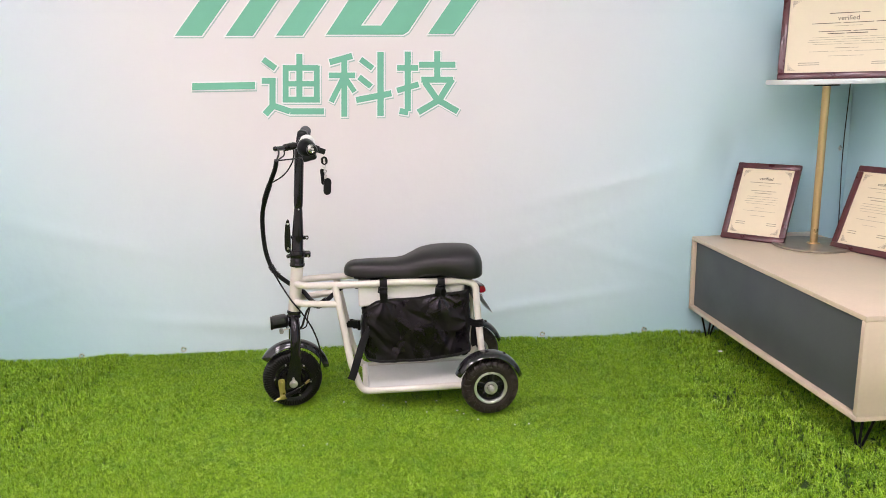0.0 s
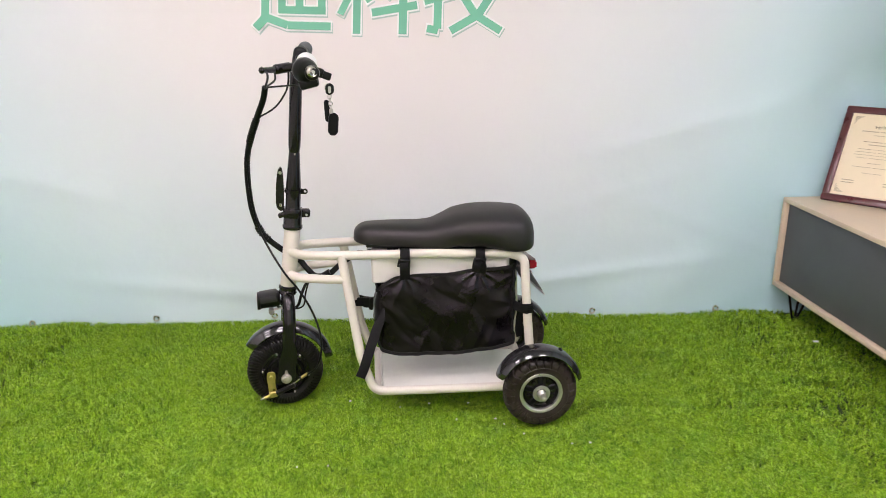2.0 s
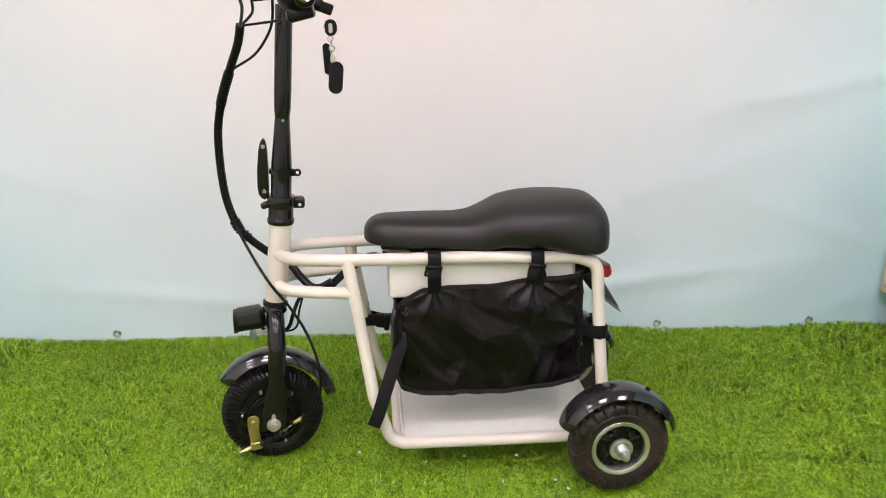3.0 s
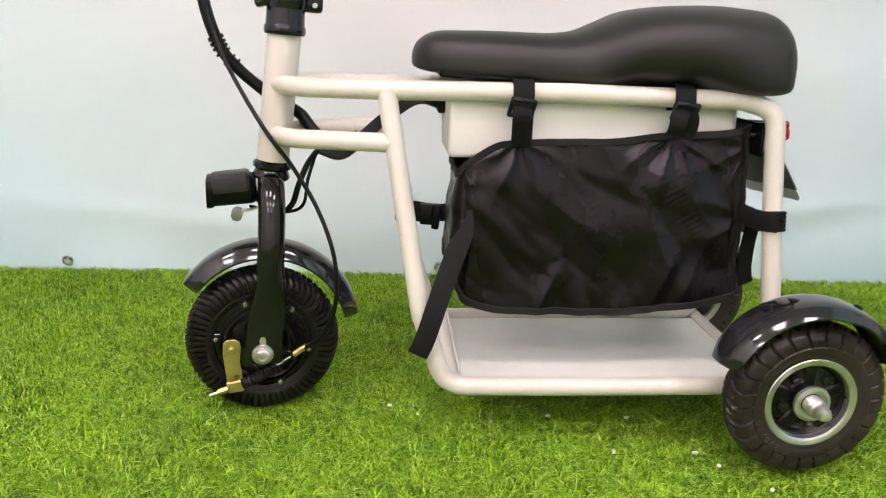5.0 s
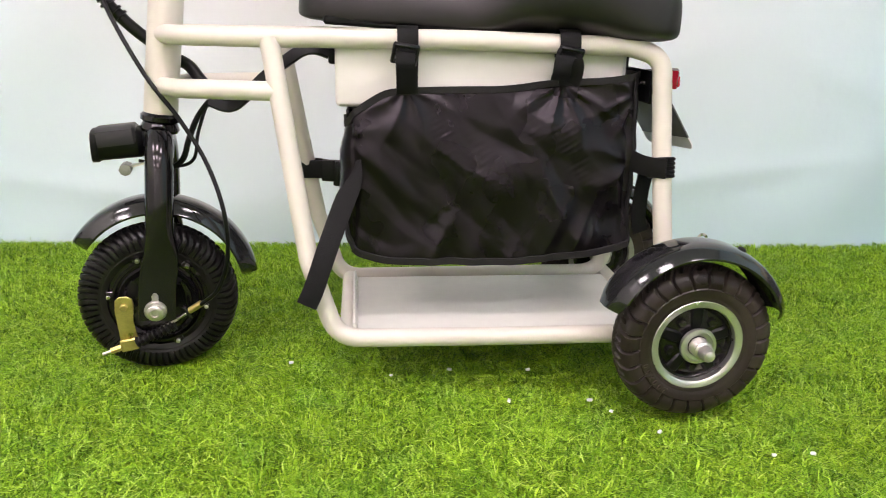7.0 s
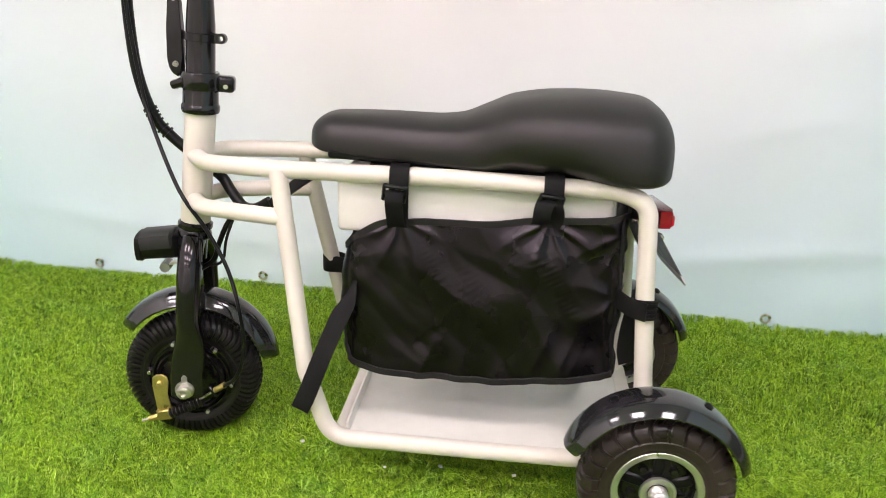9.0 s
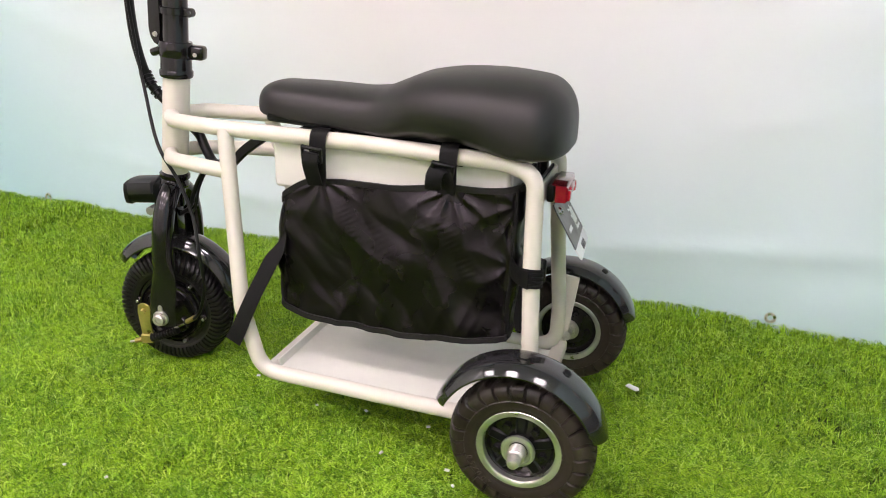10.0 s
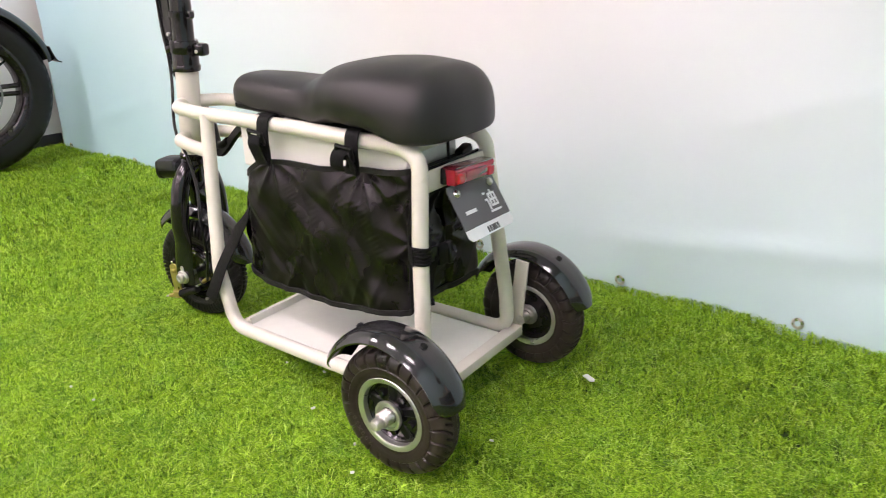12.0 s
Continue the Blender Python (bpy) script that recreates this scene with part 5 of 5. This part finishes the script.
def band(name, centre, tilt, r, width, parent):
    """Webbing wrapped round an upright tube, in flat turns."""
    prof = [(r, -width / 2)]
    for k in range(5):
        w0 = -width / 2 + width * k / 5
        prof += [(r + 0.0020, w0 + 0.0004), (r + 0.0034, w0 + width * 0.05), (r + 0.0034, w0 + width * 0.15), (r + 0.0020, w0 + width * 0.2 - 0.0004)]
    ob = part(name, lathe(prof + [(r, width / 2)], Matrix.Translation(centre) @ tilt, 24), WEBBING, parent)
    return ob


band("rear_strap", (-0.0215, -0.1065, 0.313), pose(0, 0, 0, -9, 0, 0), 0.0125, 0.028, bag)
part("rear_strap_tail", ribbon(catmull([(-0.024, -0.124, 0.314), (-0.040, -0.112, 0.314), (-0.052, -0.098, 0.316), (-0.060, -0.086, 0.32)], 5), (0, 0, 1), 0.027, 0.002), WEBBING, bag)
rb = bmesh.new()
rbox(0.010, 0.034, 0.036, 0.004, pose(-0.024, -0.044, 0.296, 0, 0, -6), 2, rb)
rbox(0.013, 0.010, 0.040, 0.003, pose(-0.021, -0.036, 0.296, 0, 0, -6), 1, rb)
rbox(0.004, 0.030, 0.024, 0.001, pose(-0.026, -0.072, 0.303, -8, 0, 0), 1, rb)
part("rear_buckle", rb, PLASTIC, bag)
part("rear_loose_strap", ribbon(catmull([(-0.030, -0.070, 0.300), (-0.036, -0.074, 0.27), (-0.038, -0.078, 0.235), (-0.034, -0.080, 0.215)], 5), (1, 0.35, 0), 0.025, 0.0018), WEBBING, bag)
part("front_strap", ribbon(catmull([(-0.440, 0.092, 0.272), (-0.470, 0.100, 0.270), (-0.500, 0.119, 0.270), (-0.518, 0.123, 0.270), (-0.5265, 0.110, 0.270), (-0.520, 0.097, 0.270), (-0.500, 0.096, 0.270), (-0.475, 0.094, 0.270)], 5), (0, 0, 1), 0.028, 0.0022), WEBBING, bag)
fbk = bmesh.new()
rbox(0.022, 0.010, 0.034, 0.003, pose(-0.478, 0.096, 0.268, 0, 0, -14), 2, fbk)
rbox(0.012, 0.012, 0.040, 0.003, pose(-0.463, 0.094, 0.264, 0, 6, -14), 2, fbk)
part("front_buckle", fbk, PLASTIC, bag)
hang = ribbon(catmull([(-0.428, -0.066, 0.330), (-0.432, -0.084, 0.318), (-0.438, -0.097, 0.296), (-0.456, -0.115, 0.252), (-0.474, -0.134, 0.205), (-0.490, -0.147, 0.160), (-0.500, -0.151, 0.138)], 6), (0.85, 0.1, 0.36), 0.027, 0.002)
for vt in hang.verts:  # gathered where it leaves the bag
    k = smoothstep(0.275, 0.318, vt.co.z)
    vt.co.x += (-0.431 - vt.co.x) * 0.72 * k
part("hanging_strap", hang, WEBBING, bag)

# ---- cabinet by the side cloth ----
CZ0, CZ1 = 0.106, 0.456
CTURN = 3.3
cab_m = pose(1.385, 2.165, 0, 0, 0, CTURN)  # near front corner; x across its depth, y along its length
CW, CL = 0.58, 1.262
cabinet = thing("tv_cabinet", "low light-ash cabinet with slate grey front on black hairpin legs", "cabinet", cab_m)
part("top_board", rbox(CW, CL, 0.018, 0.003, pose(CW / 2, CL / 2, CZ1 - 0.009)), MDF, cabinet)
part("bottom_board", rbox(CW, CL, 0.018, 0.003, pose(CW / 2, CL / 2, CZ0 + 0.009)), MDF, cabinet)
for y in (0.009, CL - 0.009):
    part("end_panel", rbox(CW - 0.001, 0.018, CZ1 - CZ0 - 0.037, 0.001, pose(CW / 2, y, (CZ0 + CZ1) / 2)), MDF, cabinet)
part("back_panel", rbox(0.012, CL - 0.04, CZ1 - CZ0 - 0.04, 0, pose(CW - 0.01, CL / 2, (CZ0 + CZ1) / 2)), MDF, cabinet)
part("drop_front", rbox(0.016, CL - 0.044, CZ1 - CZ0 - 0.044, 0.0015, pose(0.024, CL / 2, (CZ0 + CZ1) / 2)), GREYDOOR, cabinet, "slate grey flap front")
for x in (0.07, CW - 0.07):
    for y in (0.07, CL - 0.07):
        leg = bmesh.new()
        for dx, dy in ((-0.02, 0), (0.016, 0.016), (0.016, -0.016)):
            tube(bent([(x + dx * 1.9, y + dy * 1.9, CZ0), (x + dx * 0.3, y + dy * 0.3, GROUND + 0.012), (x, y, GROUND + 0.008)], 0.01, 4), 0.0045, 8, leg)
        rbox(0.09, 0.07, 0.004, 0.001, pose(x, y, CZ0 - 0.002), 1, leg)
        lg = part("leg", leg, PLASTIC, cabinet, "black hairpin leg")
        part("foot", lathe([(0, 0), (0.012, 0), (0.014, 0.006), (0.010, 0.02), (0, 0.02)], pose(x, y, GROUND), 14), PLASTIC, lg)


# ---- framed certificates ----
def certificate(wide, high, m, label, arm=True):
    """A framed sheet whose foot stands on z = 0 of m, leaning back about x."""
    cert = thing("framed_certificate", label, "picture frame", m, "framed certificates")
    b = 0.026
    for x, y, lx, ly in ((0, b / 2, wide, b), (0, high - b / 2, wide, b), (-wide / 2 + b / 2, high / 2, b, high - 2 * b), (wide / 2 - b / 2, high / 2, b, high - 2 * b)):
        rail = rbox(lx, 0.018, ly, 0.004, pose(x, 0, y), 2)
        part("frame_rail", rail, MAHOGANY, cert)
    part("backing", rbox(wide - 0.01, 0.005, high - 0.01, 0, pose(0, 0.008, high / 2)), DARKBASE, cert)
    sheet = part("sheet", rbox(wide - 2 * b + 0.004, 0.002, high - 2 * b + 0.004, 0, pose(0, -0.001, high / 2)), PAPER, cert, "cream printed sheet with unreadable lines")
    iw, ih, rnd = wide - 2 * b, high - 2 * b, random.Random(int(wide * 1000))

    def mark(x, z, l, h, mt, name="printed_line"):
        part(name, rbox(l, 0.0008, h, 0, pose(x, -0.0026, z), 1), mt, sheet)

    size = iw * 0.30 if wide < 0.4 else iw * 0.20
    def row(t):
        return b + ih * (t if wide < 0.4 else 0.86 * t - 0.035)

    raised_letter("verified", size * 0.30, pose(0, -0.0022, row(0.83), 90, 0, 0), sheet, INK)
    for t, l, h, dark in (*(((0.94, 0.34, 0.009, 1),) if wide > 0.4 else ()), (0.79, 0.62, 0.009, 1), (0.745, 0.24, 0.006, 0), (0.665, 0.50, 0.009, 1), (0.63, 0.34, 0.012, 1), (0.575, 0.60, 0.005, 0), (0.54, 0.64, 0.005, 0), (0.505, 0.66, 0.005, 0), (0.47, 0.58, 0.005, 0),
                          (0.41, 0.20, 0.007, 0), (0.36, 0.62, 0.005, 0), (0.29, 0.3, 0.005, 0)):
        x = -l * iw / 2
        while x < l * iw / 2 - 0.004:
            step = min(rnd.uniform(0.03, 0.07) * (wide / 0.26), l * iw / 2 - x)
            mark(x + step / 2, row(t), step * 0.92, h * ih * rnd.uniform(0.75, 1), INK if dark and wide > 0.4 else FAINT_INK)
            x += step
    for s in (-1, 1):
        for k in range(2):
            mark(s * iw * 0.3, row(0.16 + 0.03 * k), iw * 0.18, 0.003, FAINT_INK)
    for sx in (-1, 1):
        for sz in (0, 1):
            cx, cz = sx * (iw / 2 - 0.012), b + (0.012 if sz == 0 else ih - 0.012)
            for k in range(4):
                l = 0.030 - 0.007 * k
                d = 1 if sz == 0 else -1
                mark(cx - sx * l / 2, cz + d * 0.0045 * k, l, 0.0016, FAINT_INK, "corner_ornament")
                mark(cx - sx * 0.0045 * k, cz + d * l / 2, 0.0016, l, FAINT_INK, "corner_ornament")
    if arm:
        part("easel_back", rbox(0.06, 0.006, high * 0.75, 0.001, pose(0, 0.045, high * 0.36, 14, 0, 0)), DARKBASE, cert)
    return cert


certificate(0.282, 0.372, pose(1.529, 3.280, CZ1 + 0.002, -28.2, 0, -44.8), "mahogany framed cream certificate standing on the ash cabinet", False)
certificate(0.270, 0.372, pose(1.848, 2.979, CZ1 + 0.002, -24, 0, -66), "mahogany framed cream certificate leaning beside the brass pole", False)

# ---- pole stand with a shelf ----
stand = thing("display_stand", "brass pole stand with round white shelf on the cabinet", "display stand", pose(1.748, 3.156, CZ1))
part("base_plate", lathe([(0, 0.001), (0.165, 0.001), (0.167, 0.004), (0.165, 0.009), (0.03, 0.011), (0.0, 0.011)], None, 56), BASEPLATE, stand)
part("pole", lathe([(0, 0.01), (0.027, 0.01), (0.027, 0.014), (0.016, 0.016), (0.016, 0.688), (0, 0.688)], None, 28), BRASS, stand, "brushed brass pole")
part("flange", lathe([(0, 0.680), (0.05, 0.680), (0.05, 0.688), (0, 0.688)], None, 28), PLASTIC, stand)
part("shelf", lathe([(0, 0.688), (0.232, 0.688), (0.236, 0.692), (0.236, 0.704), (0.232, 0.708), (0, 0.708)], None, 64), WHITE_TOP, stand, "thin round white shelf")
certificate(0.50, 0.37, pose(1.776, 3.085, CZ1 + 0.709, -16, 0, -30), "wide mahogany framed certificate on the round shelf")


# ---- other bike by the white wall: its rear wheel and mudguard ----
def brake_disc(inner, outer, thick, y, seg=60):
    """A flat ring with two rows of slots cut through it."""
    bm = bmesh.new()
    radii = [inner + (outer - inner) * k for k in (0, 0.16, 0.42, 0.56, 0.82, 1)]
    rings = [[[bm.verts.new((r * math.cos(2 * math.pi * i / seg), y + dy, r * math.sin(2 * math.pi * i / seg))) for i in range(seg)] for r in radii] for dy in (-thick / 2, thick / 2)]
    solid = lambda k, i: 0 <= k < 5 and not ((k == 1 and i % 4 in (0, 1)) or (k == 3 and i % 4 in (2, 3)))
    for i in range(seg):
        j = (i + 1) % seg
        for k in range(5):
            if not solid(k, i):
                continue
            f, g = rings
            bm.faces.new((f[k][i], f[k][j], f[k + 1][j], f[k + 1][i]))
            bm.faces.new((g[k][i], g[k + 1][i], g[k + 1][j], g[k][j]))
            for kk, ii, edge in ((k - 1, i, (k, i, k, j)), (k + 1, i, (k + 1, j, k + 1, i)), (k, (i - 1) % seg, (k + 1, i, k, i)), (k, j, (k, j, k + 1, j))):
                if not solid(kk, ii):
                    p, q, r, t = edge
                    bm.faces.new((f[p][q], g[p][q], g[r][t], f[r][t]))
    return bm


def spoke_wheel(m):
    bike = thing("electric_bike", "black fat-tyred bike wheel with brake disc and mudguard beside wall", "bicycle", m)
    w = part("wheel", lathe([(0, 0.046), (0.036, 0.046), (0.042, 0.040), (0.046, 0.02), (0.046, -0.03), (0.042, -0.035), (0, -0.035)], R_AX, 28), CAST, bike)
    part("tyre", tyre_mesh(0.303, 0.096, 0.212, lambda a, s, r: 0.003 * smoothstep(0.2, 0.1, abs((a * 50 / 6.28319 + abs(s)) % 1 - 0.5)) * (abs(s) > 0.25) * (r > 0.284) + 0.003 * smoothstep(0.005, 0.002, abs(r - 0.240)), 200, 31), RUBBER, w)
    part("rim", lathe([(0.180, 0.026), (0.188, 0.036), (0.212, 0.041), (0.222, 0.038), (0.216, 0.03), (0.210, -0.03), (0.222, -0.038), (0.212, -0.041), (0.188, -0.036), (0.180, -0.026)], R_AX, 64, closed=True), CAST, w)
    for k in range(5):
        a = radians(-2.5 + 72 * k)
        d = Vector((math.cos(a), -0.02, math.sin(a)))
        n = Vector((-math.sin(a), 0, math.cos(a)))
        for s in (-1, 1):
            part("spoke", tube([d * 0.036 + n * 0.014 * s, d * 0.12 + n * 0.0135 * s, d * 0.190 + n * 0.0155 * s], 0.0092, 10), CAST, w)
    disc = part("brake_disc", brake_disc(0.070, 0.103, 0.002, -0.052), DISC, w, "slotted bare-steel brake disc")
    for k in range(5):
        a = radians(30 + 72 * k)
        part("carrier_arm", tube([(0.034 * math.cos(a), -0.050, 0.034 * math.sin(a)), (0.075 * math.cos(a + 0.2), -0.052, 0.075 * math.sin(a + 0.2))], 0.005, 8), CAST, disc)
    part("hub_cap", lathe([(0, 0.045), (0.030, 0.045), (0.028, 0.058), (0.012, 0.062), (0.010, 0.085), (0, 0.085)], R_AX, 24), CAST, w)
    a = radians(34)
    part("valve", tube([(r * math.cos(a + 0.5 * (0.185 - r)), -0.01, r * math.sin(a + 0.5 * (0.185 - r))) for r in (0.186, 0.170, 0.155)], 0.0042, 8), GLOSS, w)
    part("reflector", rbox(0.034, 0.010, 0.014, 0.003, pose(0.183 * math.cos(radians(-80)), -0.020, 0.183 * math.sin(radians(-80)), 0, -10, 0)), AMBER, w, "amber spoke reflector")
    guard_ = fender("mudguard", (0.0, 0, 0.0), 0.345, 165, 15, 0.100, 0.3, bike, "gloss black mudguard", 0.032)
    lip = [(0.345 * math.cos(radians(24)), 0, 0.345 * math.sin(radians(24))), (0.344 * math.cos(radians(17)), 0, 0.344 * math.sin(radians(17))), (0.349 * math.cos(radians(13.5)), 0, 0.349 * math.sin(radians(13.5))), (0.362 * math.cos(radians(12)), 0, 0.362 * math.sin(radians(12)))]
    part("flared_tip", ribbon(catmull(lip, 5), (0, 1, 0), 0.062, 0.004), FENDER, guard_)
    return bike


spoke_wheel(pose(-2.21, 2.931, 0.298, 0, 0, 90))


# ---- turf: blades and scraps ----
def turf(name, x0, x1, y0, y1, count, wide, tall, seed, label, hole=None):
    """Curved blades as one mesh, with seams between the rolls where they part."""
    rng = np.random.default_rng(seed)
    tufts = max(1, count // 7)
    of = rng.integers(0, tufts, count)
    x = rng.uniform(x0, x1, tufts)[of] + rng.normal(0, 0.0021, count)
    y = rng.uniform(y0, y1, tufts)[of] + rng.normal(0, 0.0021, count)
    sway = rng.uniform(0, 6.2832, tufts)[of]
    if hole:
        keep = ~((x > hole[0]) & (x < hole[1]) & (y > hole[2]) & (y < hole[3]))
        x, y, sway = x[keep], y[keep], sway[keep]
        count = len(x)
    seam_a = np.abs(y - 2.680 - 0.006 * np.sin(x * 9)) + 0.3 * (x < 0.3)
    seam_b = np.abs(x + 1.405 - 0.17 * (y - 2.75) - 0.006 * np.sin(y * 8))
    seam_c = np.abs(x + 0.261 - 0.004 * np.sin(y * 11)) + 0.3 * (y > 2.52)
    seam = np.minimum(np.minimum(seam_a * 1.1, seam_b * 1.4), seam_c * 1.5)
    tall_here = tall * rng.uniform(0.62, 1.08, count) * np.where(seam < 0.008, 0.15, np.where(seam < 0.016, 0.7, 1.0)) * np.where(y > 3.345, 0.82, 1.0)
    patch = np.sin(x * 7.3 + 1.3 * np.sin(y * 5.1)) * np.sin(y * 8.7 + 1.1 * np.sin(x * 4.3))
    tall_here *= 1 + 0.08 * patch
    lift = np.zeros(count)
    for cx, cy, r, h in ((-1.36, 3.30, 0.10, 0.022), (0.45, 3.40, 0.16, 0.014), (-2.0, 3.3, 0.15, 0.010), (1.2, 3.40, 0.2, 0.012)):
        lift += h * np.exp(-((x - cx) ** 2 + (y - cy) ** 2) / r ** 2)
    lean_way = sway + rng.normal(0, 0.9, count)
    turn = lean_way - 1.5708 + rng.normal(0, 0.6, count)
    lean = tall_here * rng.uniform(0.18, 0.54, count)
    curl = tall_here * rng.uniform(0.28, 0.76, count)
    droop = tall_here * rng.uniform(-0.30, 0.26, count)
    way2 = lean_way + rng.normal(0, 0.7, count)
    dx, dy = np.cos(turn) * wide / 2 * rng.uniform(0.7, 1.3, count), np.sin(turn) * wide / 2
    lx, ly = np.cos(lean_way) * lean, np.sin(lean_way) * lean
    tx, ty = lx + np.cos(way2) * curl, ly + np.sin(way2) * curl
    z = np.full(count, GROUND)
    up = tall_here * 0.72
    v = np.empty((count, 5, 3), np.float32)
    v[:, 0] = np.stack((x - dx, y - dy, z + lift * 0.3), 1)
    v[:, 1] = np.stack((x + dx, y + dy, z + lift * 0.3), 1)
    v[:, 2] = np.stack((x + dx + lx * 0.7, y + dy + ly * 0.7, z + up + lift), 1)
    v[:, 3] = np.stack((x - dx + lx * 0.7, y - dy + ly * 0.7, z + up + lift), 1)
    v[:, 4] = np.stack((x + tx, y + ty, z + up + droop + lift), 1)
    base = (np.arange(count) * 5)[:, None]
    shape, sizes = [0, 1, 2, 3, 3, 2, 4], [0, 4]
    loops = (base + np.array(shape)).astype(np.int32).ravel()
    starts = ((np.arange(count) * len(shape))[:, None] + np.array(sizes)).astype(np.int32).ravel()
    me = bpy.data.meshes.new(name)
    me.vertices.add(count * v.shape[1])
    me.vertices.foreach_set("co", v.ravel())
    me.loops.add(len(loops))
    me.loops.foreach_set("vertex_index", loops)
    me.polygons.add(len(starts))
    me.polygons.foreach_set("loop_start", starts)
    me.update(calc_edges=True)
    me.shade_smooth()
    me.materials.append(GRASS)
    return tagged(new(name, me), label, "artificial grass", kind="stuff")


INNER = (-0.80, 0.75, 2.05, 2.95)
turf("artificial_grass", *INNER, 262000, 0.0016, 0.033, 3, "bright green curly artificial grass turf under the tricycle")
turf("artificial_grass", -1.30, 1.10, 2.05, 3.42, 350000, 0.0016, 0.033, 8, "bright green curly artificial grass turf along the backdrop", INNER)
turf("artificial_grass", -2.5, -1.30, 1.19, 3.38, 155000, 0.0019, 0.033, 4, "bright green artificial grass turf beside the white wall")
turf("artificial_grass", 1.10, 2.05, 1.2, 3.44, 95000, 0.0021, 0.033, 5, "bright green artificial grass turf under the cabinet")
turf("artificial_grass", -1.30, 1.10, 1.2, 2.05, 125000, 0.0023, 0.033, 6, "bright green artificial grass turf in the open room")
turf("artificial_grass", -2.5, 2.3, -2.2, 1.2, 36000, 0.010, 0.034, 7, "bright green artificial grass turf further off")


def scrap(x, y, l, w, turn, lift=0.0):
    l, w = (l * 0.7, w * 0.75) if l < 0.02 else (l, w)
    ob = part("paper_scrap", prism([(-l / 2, -w * 0.4), (l * 0.3, -w / 2), (l / 2, 0), (l * 0.35, w / 2), (-l * 0.45, w * 0.45)], 0.003, pose(x, y, lift, 4, 3, turn), 0.0008), CONFETTI)
    return tagged(ob, "tiny white scrap of paper lying on the turf", "paper scrap", "scraps on the turf")


for x, y, l, w, turn in ((0.373, 2.979, 0.026, 0.011, -20), (-0.275, 2.720, 0.010, 0.006, 30), (0.038, 2.603, 0.012, 0.006, 80), (0.150, 2.605, 0.012, 0.006, 10), (-0.039, 2.699, 0.010, 0.006, -15), (0.078, 2.700, 0.010, 0.006, 25),
                         (1.345, 3.112, 0.022, 0.010, 5), (0.221, 2.521, 0.010, 0.006, 50), (0.343, 2.716, 0.010, 0.005, 15), (0.172, 2.574, 0.008, 0.005, -40), (-0.304, 2.378, 0.008, 0.005, 70), (-0.383, 2.375, 0.007, 0.005, 20),
                         (0.395, 2.470, 0.010, 0.006, 0), (-0.125, 2.679, 0.007, 0.004, 33), (0.345, 2.467, 0.008, 0.005, 12)):
    scrap(x, y, l, w, turn)
